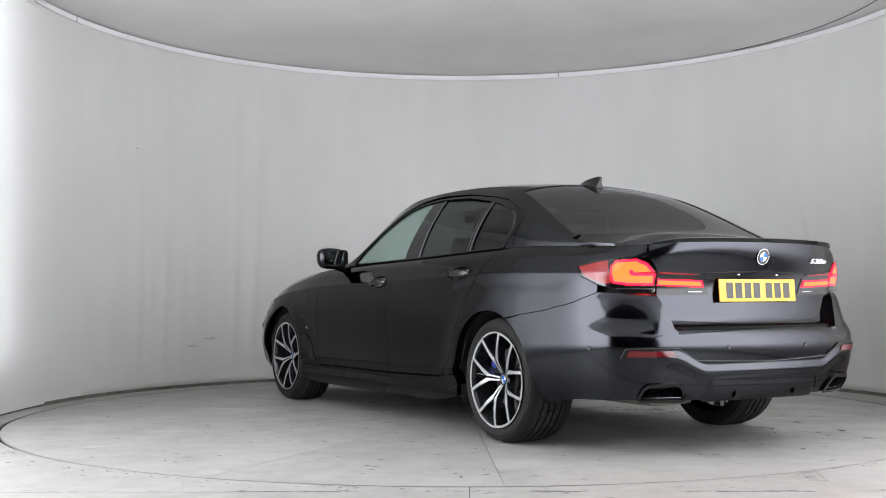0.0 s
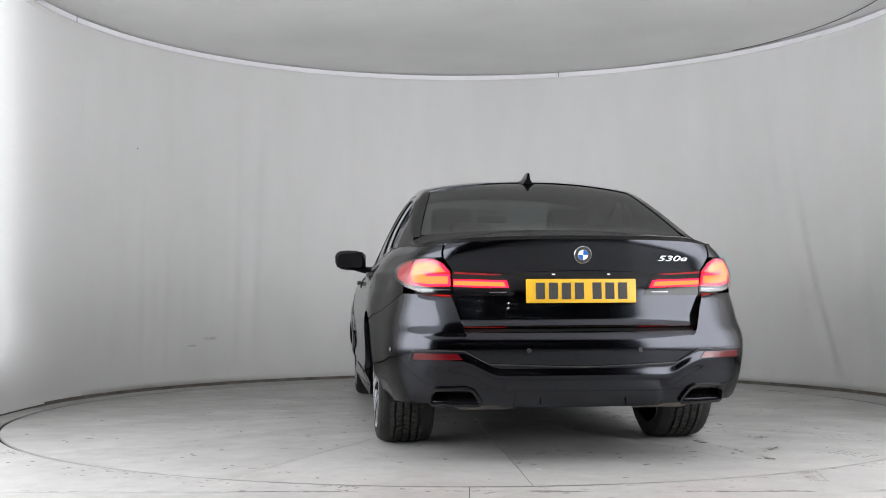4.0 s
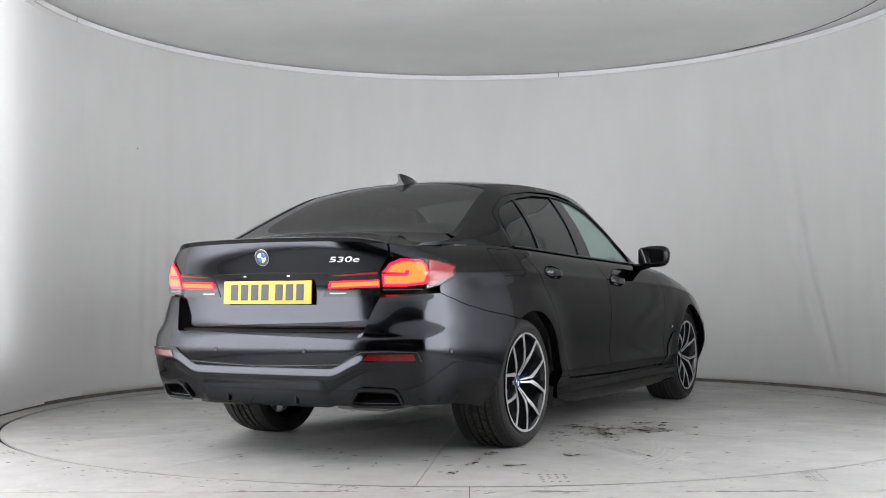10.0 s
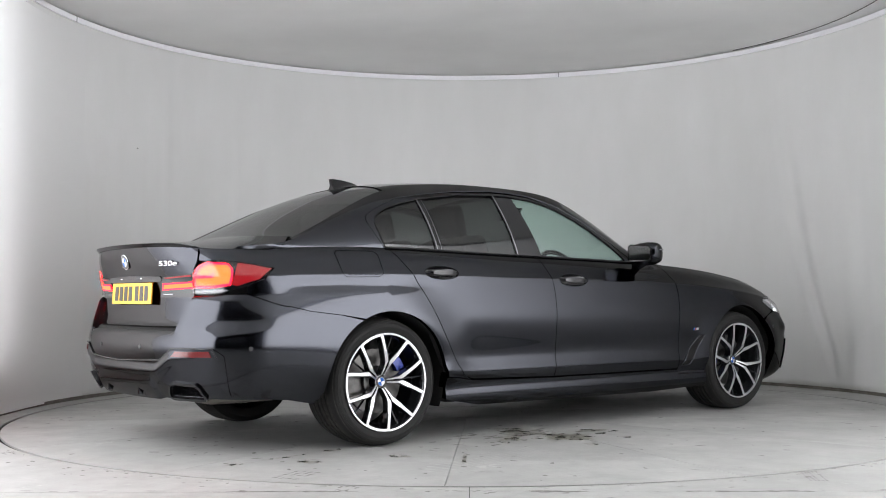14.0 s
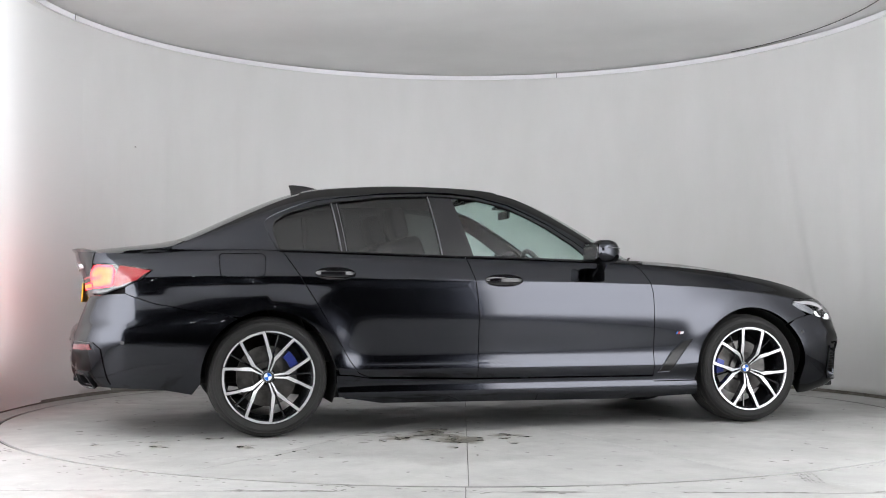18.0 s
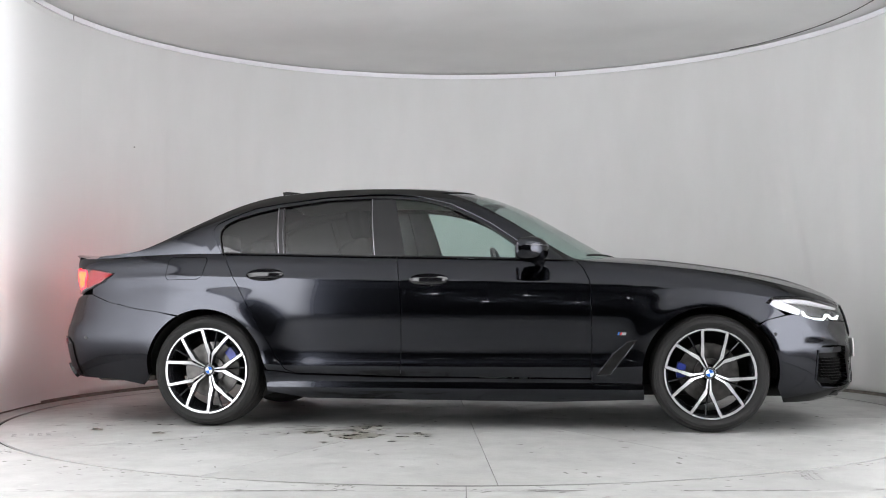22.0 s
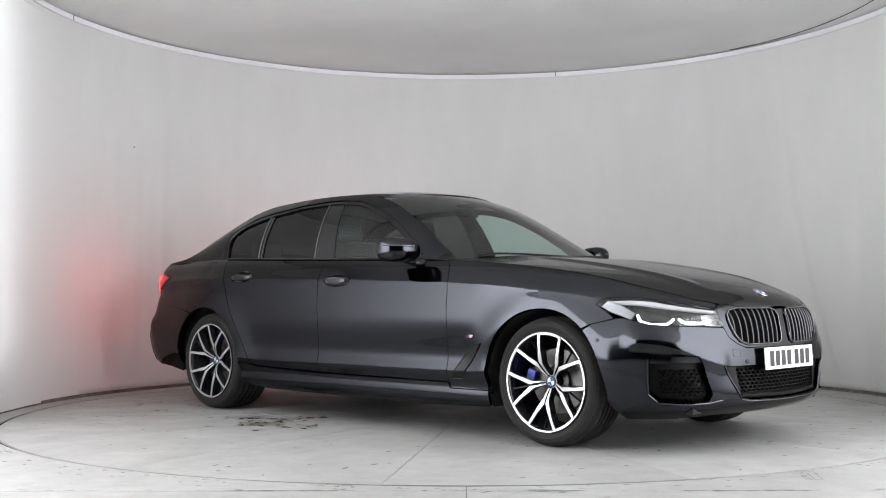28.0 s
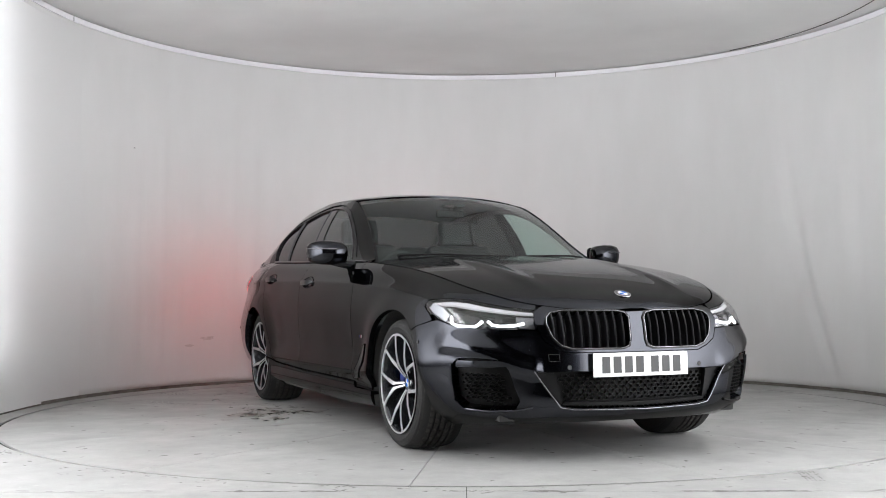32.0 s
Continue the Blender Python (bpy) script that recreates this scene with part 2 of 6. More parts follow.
def lathe_bm(profile, steps=64, axis="y", bm=None):
    """Spin (radius, along) pairs round the y axis (or z)."""
    bm = bm or bmesh.new()
    rings = []
    for k in range(steps):
        c, s = math.cos(k * math.tau / steps), math.sin(k * math.tau / steps)
        rings.append([bm.verts.new((r * c, a, r * s) if axis == "y" else (r * c, r * s, a)) for r, a in profile])
    for k in range(steps):
        a, b = rings[k], rings[(k + 1) % steps]
        for i in range(len(profile) - 1):
            bm.faces.new((a[i], a[i + 1], b[i + 1], b[i]))
    return bm


def slab_bm(outline, y0, y1, bm=None, bevel=0.0):
    """A plate: an outline of (x, z) pairs between two y."""
    own = bmesh.new()
    a = [own.verts.new((x, y0, z)) for x, z in outline]
    b = [own.verts.new((x, y1, z)) for x, z in outline]
    count = len(outline)
    own.faces.new(a)
    own.faces.new(b[::-1])
    for i in range(count):
        own.faces.new((a[i], b[i], b[(i + 1) % count], a[(i + 1) % count]))
    if bevel:
        bmesh.ops.bevel(own, geom=own.edges[:], offset=bevel, segments=2, affect="EDGES", profile=0.6)
    if bm is None:
        return own
    tmp = bpy.data.meshes.new("t")
    own.to_mesh(tmp)
    own.free()
    bm.from_mesh(tmp)
    bpy.data.meshes.remove(tmp)
    return bm


# ---- the studio ----
WALL_C, WALL_R, WALL_TOP, WALL_END = (0.088, 0.16), 3.225, 2.975, -6.2


def wall_line(push=0.0):
    """The backdrop's plan: straight sides and a half round, from the right round to the left."""
    r = WALL_R + push
    pts = [(WALL_C[0] + r, WALL_END + (WALL_C[1] - WALL_END) * k / 40) for k in range(40)]
    pts += [(WALL_C[0] + r * math.cos(a), WALL_C[1] + r * math.sin(a)) for a in np.linspace(0, math.pi, 320)]
    pts += [(WALL_C[0] - r, WALL_C[1] + (WALL_END - WALL_C[1]) * k / 40) for k in range(1, 41)]
    return pts


def folds(a, z):
    """How far the hung cloth stands out from its round, by angle (degrees, 0 at the right) and height."""
    d = 0.0
    h = z / WALL_TOP
    for a0, drift, deep, wide in ((37.4, -12.0, 0.018, 1.0), (35.4, -11.0, -0.014, 1.0), (33.2, -10.0, 0.016, 1.0), (24.0, -3.0, 0.012, 1.4), (20.5, -2.0, -0.008, 1.2), (129.0, 2.0, 0.009, 0.7), (133.0, 1.0, 0.010, 0.8), (146.5, 1.0, 0.009, 0.6), (150.5, 0.5, -0.007, 0.7), (143.0, 1.0, 0.006, 0.8),
                                  (121.0, 3.0, 0.004, 1.0), (60.0, 2.0, 0.004, 1.2), (75.0, -2.0, 0.003, 1.0), (100.0, 1.0, 0.003, 1.0), (112.0, -1.0, 0.003, 0.8)):
        c = a0 + drift * (1 - h) ** 2.2
        d += deep * (0.35 + 0.65 * (1 - h)) * math.exp(-((a - c) / wide) ** 2)
    d *= min(1.0, 0.3 + z / 0.4)
    return d + 0.003 * math.sin(a * 0.9 + 2 * h) * math.sin(a * 0.23)


def build_wall():
    line = wall_line()
    zs = np.linspace(0.0, WALL_TOP, 40)
    verts, faces = [], []
    for x, y in line:
        a = math.degrees(math.atan2(y - WALL_C[1], x - WALL_C[0]))
        c, s = (math.cos(radians(a)), math.sin(radians(a))) if y >= WALL_C[1] else (math.copysign(1, x), 0)
        for z in zs:
            d = folds(a, z) if y > WALL_C[1] else 0.0
            verts.append((x - c * d, y - s * d, z))
    cols, rows = len(line), len(zs)
    for i in range(cols - 1):
        for j in range(rows - 1):
            faces.append((i * rows + j, i * rows + j + 1, (i + 1) * rows + j + 1, (i + 1) * rows + j))
    base = len(verts)
    for x, y in wall_line(0.08):
        verts += [(x, y, 0), (x, y, WALL_TOP)]
    for i in range(cols - 1):
        faces.append((base + 2 * i, base + 2 * i + 2, base + 2 * i + 3, base + 2 * i + 1))
        faces.append((i * rows, (i + 1) * rows, base + 2 * i + 2, base + 2 * i))
        faces.append(((i + 1) * rows + rows - 1, i * rows + rows - 1, base + 2 * i + 1, base + 2 * i + 3))
    for i in (0, cols - 1):
        q = [i * rows + j for j in range(rows)] + [base + 2 * i + 1, base + 2 * i]
        faces.append(q if i else q[::-1])
    tagged(hung("wall_backdrop", mesh("wall", verts, faces, WALLWHITE)), "tall curved white cloth backdrop with soft hanging folds", "wall", kind="structure")


def ribbon(profile_in, z0, z1, mat, name):
    """A band along the backdrop, between two pushes and two heights."""
    a, b = wall_line(profile_in[0]), wall_line(profile_in[1])
    verts, faces = [], []
    for p, q in zip(a, b):
        verts += [(*p, z0), (*p, z1), (*q, z1), (*q, z0)]
    for i in range(len(a) - 1):
        for k in range(4):
            faces.append((4 * i + k, 4 * i + (k + 1) % 4, 4 * i + 4 + (k + 1) % 4, 4 * i + 4 + k))
    e = 4 * (len(a) - 1)
    faces += [(3, 2, 1, 0), (e, e + 1, e + 2, e + 3)]
    return hung(name, mesh(name, verts, faces, mat, smooth=False))


def build_studio():
    build_wall()
    tagged(ribbon((-0.014, 0.0), WALL_TOP - 0.040, WALL_TOP, TRIMSHINE, "trim_ceiling"), "thin white aluminium edge strip round the ceiling", "trim", kind="structure")
    # ceiling
    inner = wall_line(0.14)
    bm = bmesh.new()
    lo = [bm.verts.new((x, y, WALL_TOP + 0.012)) for x, y in inner]
    hi = [bm.verts.new((x, y, WALL_TOP + 0.10)) for x, y in inner]
    bm.faces.new(lo)
    bm.faces.new(hi[::-1])
    for i in range(len(lo)):
        j = (i + 1) % len(lo)
        bm.faces.new((lo[i], hi[i], hi[j], lo[j]))
    ob = part("ceiling", bm, CEILWHITE, None, smooth=False)
    tagged(ob, "flat white stretched fabric ceiling", "ceiling", kind="structure")
    # butt joints of the edge strip, and a grey tube for the shade line of a slack ceiling fold
    for deg in (166.5, 75.4):
        a = radians(deg)
        bm = box_bm(-0.0165, -0.0135, -0.003, 0.003, -0.041, 0.001)
        ob = part("trim_joint", bm, LINEGREY, None, smooth=False)
        ob.matrix_basis = pose(WALL_C[0] + WALL_R * math.cos(a), WALL_C[1] + WALL_R * math.sin(a), WALL_TOP, 0, 0, deg)
        tagged(ob, "fine dark butt joint in the ceiling edge strip", "trim joint", kind="structure")
    pts = []
    for k in range(25):
        u = k / 24
        a, r = radians(44 - 36 * u), WALL_R - 0.02 - 0.19 * u ** 1.3
        pts.append((WALL_C[0] + r * math.cos(a), WALL_C[1] + r * math.sin(a), WALL_TOP + 0.010))
    tagged(part("ceiling_fold_line", tube_bm(pts, 0.0045, 6), LINEGREY, None), "grey tube drawn as the shade line of a slack ceiling fold", "ceiling fold", kind="structure")
    # floor round the turntable
    bm = bmesh.new()
    steps = 160
    ring = [bm.verts.new((2.984 * math.cos(k * math.tau / steps), 2.984 * math.sin(k * math.tau / steps), 0)) for k in range(steps)]
    low = [bm.verts.new((v.co.x, v.co.y, -0.06)) for v in ring]
    far = []
    for k in range(steps):
        a = k * math.tau / steps
        c, s = math.cos(a), math.sin(a)
        m = max(abs(c) / 5.2, abs(s) / (4.0 if s > 0 else 11.0))
        far.append(bm.verts.new((c / m, s / m, 0)))
    for k in range(steps):
        j = (k + 1) % steps
        bm.faces.new((ring[k], far[k], far[j], ring[j]))
        bm.faces.new((ring[k], ring[j], low[j], low[k]))
    for f in bm.faces:
        f.smooth = False
    ob = part("floor", bm, FLOORGREY, None, smooth=False)
    tagged(ob, "worn light grey painted concrete floor", "floor", kind="structure")
    bm = bmesh.new()
    bm.faces.new([bm.verts.new((3.05 * math.cos(k * math.tau / 64), 3.05 * math.sin(k * math.tau / 64), -0.06)) for k in range(64)])
    tagged(part("floor_pit", bm, SEAMDARK, None, smooth=False), "dark pit under the turntable", "pit", kind="structure")
    tagged(part("floor_seal", lathe_bm([(2.9605, -0.05), (2.9605, -0.010), (2.9835, -0.008), (2.9835, -0.05)], 160, axis="z"), RUBBERSEAL, None), "black rubber seal round the turntable", "seal", kind="structure")
    tagged(ribbon((-0.010, -0.0005), 0.0, 0.026, GRIME, "baseboard"), "dirty dark seam at the foot of the backdrop", "baseboard", kind="structure")
    bm = box_bm(-0.0014, 0.0014, -6.0, -2.985, 0.0006, 0.0016)
    tagged(part("trim_floor_joint", bm, SEAMDARK, None, smooth=False), "thin straight joint in the concrete floor", "floor joint", kind="structure")
    # dark hall behind the camera
    bm = box_bm(-5.2, 5.2, -11.0, -10.9, 0, 4.0)
    tagged(part("wall_hall_back", bm, HALLDARK, None, smooth=False), "dark unlit wall of the hall", "wall", kind="structure")
    for name, x in (("wall_hall_west", -5.25), ("wall_hall_east", 5.15)):
        tagged(part(name, box_bm(x, x + 0.1, -11.0, 4.2, 0, 4.0), HALLDARK, None, smooth=False), "dark unlit wall of the hall", "wall", kind="structure")
    tagged(part("wall_hall_north", box_bm(-5.2, 5.2, 4.0, 4.1, 0, 4.0), HALLDARK, None, smooth=False), "dark unlit wall of the hall", "wall", kind="structure")
    tagged(part("ceiling_hall", box_bm(-5.3, 5.3, -11.1, 4.2, 4.0, 4.1), HALLDARK, None, smooth=False), "dark unlit ceiling of the hall", "ceiling", kind="structure")


def light_wall(side, y0, y1):
    """A tall soft light of stretched diffuser cloth that lies along one side of the backdrop and runs out into its curve."""
    ob = new("light_wall")
    x = WALL_C[0] + side * (WALL_R - 0.002)
    ob.location = (x, y0, 0)
    inn = -side
    bm = bmesh.new()
    box_bm(*sorted((0.0, inn * 0.016)), 0.0, 0.04, 0.0, 2.90, bm=bm)
    box_bm(*sorted((0.0, inn * 0.016)), 0.041, WALL_C[1] - y0, 2.89, 2.90, bm=bm)
    part("frame", bm, TRIMWHITE, ob, smooth=False)
    line = [q for q in zip(wall_line(-0.014), wall_line(-0.004)) if q[0][0] * side > 0 and y0 + 0.05 < q[0][1] < y1]
    verts, faces = [], []
    for (ax, ay), (bx, by) in line:
        k = 1 - min(1.0, max(0.0, (ay - WALL_C[1]) / max(y1 - WALL_C[1], 0.01)))
        ax, ay = bx + (ax - bx) * k, by + (ay - by) * k
        for px, py in ((ax, ay), (bx - inn * 0.001, by)):
            verts += [(px - x, py - y0, 0.012), (px - x, py - y0, 2.888)]
    for i in range(len(line) - 1):
        for a, b in ((0, 1), (1, 3), (3, 2), (2, 0)):
            faces.append((4 * i + a, 4 * i + b, 4 * i + 4 + b, 4 * i + 4 + a))
    e = 4 * (len(line) - 1)
    faces += [(0, 2, 3, 1), (e, e + 1, e + 3, e + 2)]
    hung("diffuser", mesh("diffuser", verts, faces, LAMPGLOW[side], smooth=False), ob, "glowing white diffuser cloth")
    return tagged(ob, "tall white soft light wall with a glowing cloth face", "light panel", "studio light walls")


def hall_lamp(x, y, z):
    """A small work lamp in the dark hall."""
    ob = new("hall_lamp")
    ob.location = (x, y, z)
    part("housing", box_bm(-0.09, 0.09, -0.10, 0.0, -0.05, 0.05, 0.012), SATIN, ob)
    part("lamp_face", box_bm(-0.045, 0.045, 0.001, 0.008, -0.018, 0.018, 0.003), SPOTGLOW, ob, "bright white lamp face")
    part("bracket", tube_bm([(0, -0.05, 0.04), (0, -0.05, 4.0 - z - 0.002)], 0.012), SATIN, ob)
    return tagged(ob, "small bright work lamp hung from the hall ceiling", "lamp", "hall lamps")


build_studio()
for side in (-1, 1):
    # on the left the fading glow stands in for the brightening of the curved wall
    light_wall(side, -6.15, 1.05 if side < 0 else 0.15)
for x, y, z in ((-1.9, -9.6, 2.2), (-1.2, -9.2, 2.75), (-0.6, -9.9, 2.3), (0.35, -9.3, 2.8), (0.9, -9.9, 2.25), (1.6, -9.2, 2.7), (2.3, -9.7, 2.3), (-2.6, -9.3, 2.8)):
    hall_lamp(x, y, z)

# ---- the turntable ----
turntable = tagged(new("turntable"), "round motor turntable flush with the floor, scuffed light grey", "turntable")


def build_turntable():
    """Fourteen wedge plates round a hub plate, with open joints."""
    step, gap = math.tau / 14, 0.0016
    verts, faces = [], []
    radii = [0.36, 0.9, 1.5, 2.1, 2.6, 2.952, 2.958]
    spokes = 9
    for r in radii:
        edge = step / 2 - gap / r
        for k in range(spokes):
            t = -edge + 2 * edge * k / (spokes - 1)
            verts.append((r * math.cos(t), r * math.sin(t), 0.0))
    for i in range(len(radii) - 1):
        for k in range(spokes - 1):
            q = i * spokes + k
            faces.append((q, q + spokes, q + spokes + 1, q + 1))
    ring = [k for k in range(spokes)] + [i * spokes + spokes - 1 for i in range(1, len(radii))]
    ring += [(len(radii) - 1) * spokes + k for k in range(spokes - 2, -1, -1)] + [i * spokes for i in range(len(radii) - 2, 0, -1)]
    base = len(verts)
    verts += [(verts[i][0], verts[i][1], -0.045) for i in ring]
    for i in range(len(ring)):
        j = (i + 1) % len(ring)
        faces.append((ring[i], ring[j], base + j, base + i))
    me = mesh("deck_plate", verts, faces, FLOORGREY, smooth=False)
    for k in range(14):
        ob = hung("deck_plate", me, turntable)
        ob.rotation_euler = (0, 0, radians(-28.6) + step * (k + 0.5))
    part("hub_plate", lathe_bm([(0.0, 0.0), (0.356, 0.0), (0.358, -0.003), (0.358, -0.045), (0.0, -0.045)], 48, axis="z"), FLOORGREY, turntable, smooth=False)
    part("under_frame", lathe_bm([(0.0, -0.046), (2.93, -0.046), (2.93, -0.056), (0.0, -0.056)], 64, axis="z"), SEAMDARK, turntable, smooth=False)


def blot(verts, faces, x, y, z, rx, ry, turn, rng, points=11, rough=0.4):
    """One flat uneven flake."""
    k = len(verts)
    for i in range(points):
        a = i * math.tau / points
        r = 1 + rng.uniform(-rough, rough)
        u, v = rx * r * math.cos(a), ry * r * math.sin(a)
        verts.append((x + u * math.cos(turn) - v * math.sin(turn), y + u * math.sin(turn) + v * math.cos(turn), z))
    faces.append(tuple(range(k, k + points)))


def flakes(name, spots, mat, parent=None, label=""):
    verts, faces = [], []
    rng = random.Random(len(spots) * 7 + 3)
    for x, y, rx, ry, turn in spots:
        blot(verts, faces, x, y, 0.0012 + 0.0004 * rng.random(), rx, ry, turn, rng)
    return hung(name, mesh(name, verts, faces, mat, smooth=False), parent, label)


def stain(name, spot, mat, parent, label):
    """One damp patch with a ragged edge and a few splashes at its ends."""
    x, y, rx, ry, turn = spot
    ry *= 1.5
    rng = random.Random(int(1000 * (x + 3 * y)))
    verts, faces = [], []
    blot(verts, faces, x, y, 0.0010, rx, ry, turn, rng, 26, 0.32)
    for _ in range(9):
        u, v = rng.gauss(0, 0.9) * rx, rng.gauss(0, 1.0) * ry
        blot(verts, faces, x + u * math.cos(turn) - v * math.sin(turn), y + u * math.sin(turn) + v * math.cos(turn), 0.0006 + 0.0003 * rng.random(), rx * rng.uniform(0.08, 0.3), ry * rng.uniform(0.15, 0.5), turn + rng.gauss(0, 0.3), rng)
    return hung(name, mesh(name, verts, faces, mat, smooth=False), parent, label)


def tyre_print(name, x, y, turn, length, parent=None, size=1.0):
    """Rows of slanted tread marks."""
    verts, faces = [], []
    rng = random.Random(5)
    for i in range(int(length / 0.035)):
        for j in range(5):
            if rng.random() < 0.2:
                continue
            u, v = i * 0.035, (j - 2) * 0.046 * size
            k = len(verts)
            for du, dv in ((0, 0), (0.012, 0), (0.024, 0.026 * size), (0.012, 0.026 * size)):
                a, b = u + du, v + dv
                verts.append((x + a * math.cos(turn) - b * math.sin(turn), y + a * math.sin(turn) + b * math.cos(turn), 0.0014))
            faces.append((k, k + 1, k + 2, k + 3))
    ob = hung(name, mesh(name, verts, faces, TREAD, smooth=False), parent)
    ob["kind"] = "stuff"
    return ob


def build_marks():
    rng = random.Random(11)
    table = [(r * math.cos(t), r * math.sin(t), rng.uniform(0.004, 0.028), rng.uniform(0.003, 0.012), rng.uniform(0, 3.1)) for r, t in ((2.85 * rng.random() ** 0.5, rng.uniform(0, math.tau)) for _ in range(330))]
    table += [(-0.66 + rng.gauss(0, 0.22), -1.17 + rng.gauss(0, 0.12), rng.uniform(0.01, 0.05), rng.uniform(0.004, 0.014), rng.uniform(-0.4, 0.4)) for _ in range(46)]
    ob = flakes("paint_chip", table, CHIPDARK, turntable, "small dark chips in the paint")
    ob["kind"] = "stuff"
    damp = [(-0.478, -1.002, 0.16, 0.04, -2.03), (-0.682, -1.204, 0.18, 0.035, -2.55), (-0.416, -1.397, 0.15, 0.085, -1.81),
            (-0.455, -1.18, 0.1, 0.03, -0.85), (-0.116, -1.278, 0.1, 0.03, -0.06), (-1.593, -1.407, 0.075, 0.02, -1.04),
            (-1.395, -1.66, 0.17, 0.006, -2.28), (-2.029, -1.275, 0.07, 0.018, -1.04), (-1.468, -0.971, 0.05, 0.014, -1.04),
            (-1.733, -1.007, 0.06, 0.018, 0.19), (-2.043, -1.066, 0.12, 0.009, 0.19), (-2.354, -1.125, 0.06, 0.012, 0.19)]
    for spot in damp:
        stain("damp_stain", spot, DAMP, turntable, "damp brown stain patch")["kind"] = "stuff"
    tyre_print("tyre_print", -2.329, -1.53, -1.07, 0.17, turntable)
    ground = []
    for _ in range(60):
        ground.append((rng.uniform(-1.9, 1.9), -3.08 + rng.gauss(0, 0.012), rng.uniform(0.006, 0.03), rng.uniform(0.002, 0.005), rng.gauss(0, 0.05)))
    for x0, x1 in ((-0.95, -0.55), (0.88, 1.38), (0.25, 0.45)):
        for _ in range(26):
            ground.append((rng.uniform(x0, x1), -3.085 + rng.gauss(0, 0.006), rng.uniform(0.015, 0.05), rng.uniform(0.003, 0.009), rng.gauss(0, 0.05)))
    for _ in range(12):
        ground.append((-0.50 + rng.gauss(0, 0.03), -3.02 + rng.gauss(0, 0.04), rng.uniform(0.006, 0.02), rng.uniform(0.003, 0.008), 1.0))
    for _ in range(90):
        t = rng.uniform(-2.5, -0.6)
        r = 2.99 + abs(rng.gauss(0, 0.10))
        ground.append((r * math.cos(t), r * math.sin(t), rng.uniform(0.004, 0.02), rng.uniform(0.003, 0.010), t + 1.57))
    tagged(flakes("paint_chip", ground, CHIPDARK), "small dark chips and scratches in the floor paint", "paint chips", kind="stuff")
    tagged(tyre_print("tyre_print", 1.475, -2.84, 1.46, 0.28, None, 0.36), "faint dark tyre tread print on the floor", "tyre print", kind="stuff")
    tagged(part("trim_floor_edge", box_bm(-2.6, 2.6, -3.094, -3.089, 0.0004, 0.0010), CHALK, None, smooth=False), "faint straight edge line in the floor paint", "floor joint", kind="structure")


def tyre_smear(across):
    """A pale curved line left by a turning tyre."""
    a, b, c = Vector((-0.919, -1.664, 0)), Vector((-1.392, -1.798, 0)), Vector((-1.717, -1.775, 0))
    verts, faces = [], []
    rng = random.Random(int(across * 1000))
    for k in range(25):
        u = k / 24
        q = a * (1 - u) * (1 - 2 * u) + b * 4 * u * (1 - u) + c * u * (2 * u - 1)
        q = q * (1 + across / q.length)
        w = 0.007 * rng.uniform(0.4, 1.2)
        verts += [(q.x + q.x / q.length * w, q.y + q.y / q.length * w, 0.0008), (q.x - q.x / q.length * w, q.y - q.y / q.length * w, 0.0008)]
    faces = [(2 * k, 2 * k + 1, 2 * k + 3, 2 * k + 2) for k in range(24)]
    hung("tyre_smear", mesh("tyre_smear", verts, faces, CHALK, smooth=False), turntable, "pale curved tyre smear")


def wall_mark(name, angle, z, wide, high, mat, label):
    """A flat blot on the backdrop."""
    rng = random.Random(int(angle * 10))
    verts = []
    for k in range(18):
        t = k * math.tau / 18
        r = rng.uniform(0.55, 1.1)
        a = radians(angle) + wide * r * math.cos(t) / WALL_R
        h = z + high * r * math.sin(t)
        rr = WALL_R - folds(math.degrees(a), h) - 0.004
        verts.append((WALL_C[0] + rr * math.cos(a), WALL_C[1] + rr * math.sin(a), h))
    tagged(hung(name, mesh(name, verts, [tuple(range(18))], mat, smooth=False)), label, "stain")


build_turntable()
build_marks()
for across in (-0.13, -0.08, -0.03, 0.02, 0.07, 0.12):
    tyre_smear(across)
wall_mark("wall_mark", 152.6, 2.04, 0.013, 0.007, MARKDARK, "tiny dark mark on the white backdrop")
wall_mark("wall_smudge", 138.0, 0.42, 0.09, 0.020, SMUDGE, "faint grey smudge on the white backdrop")
wall_mark("wall_smudge", 141.5, 0.36, 0.05, 0.014, SMUDGE, "faint grey smudge on the white backdrop")

# ---- the car: its surfaces ----
from functools import lru_cache
from mathutils.geometry import delaunay_2d_cdt

car = tagged(new("saloon_car"), "gloss black metallic four-door saloon with lit lamps, parked on the turntable", "car")


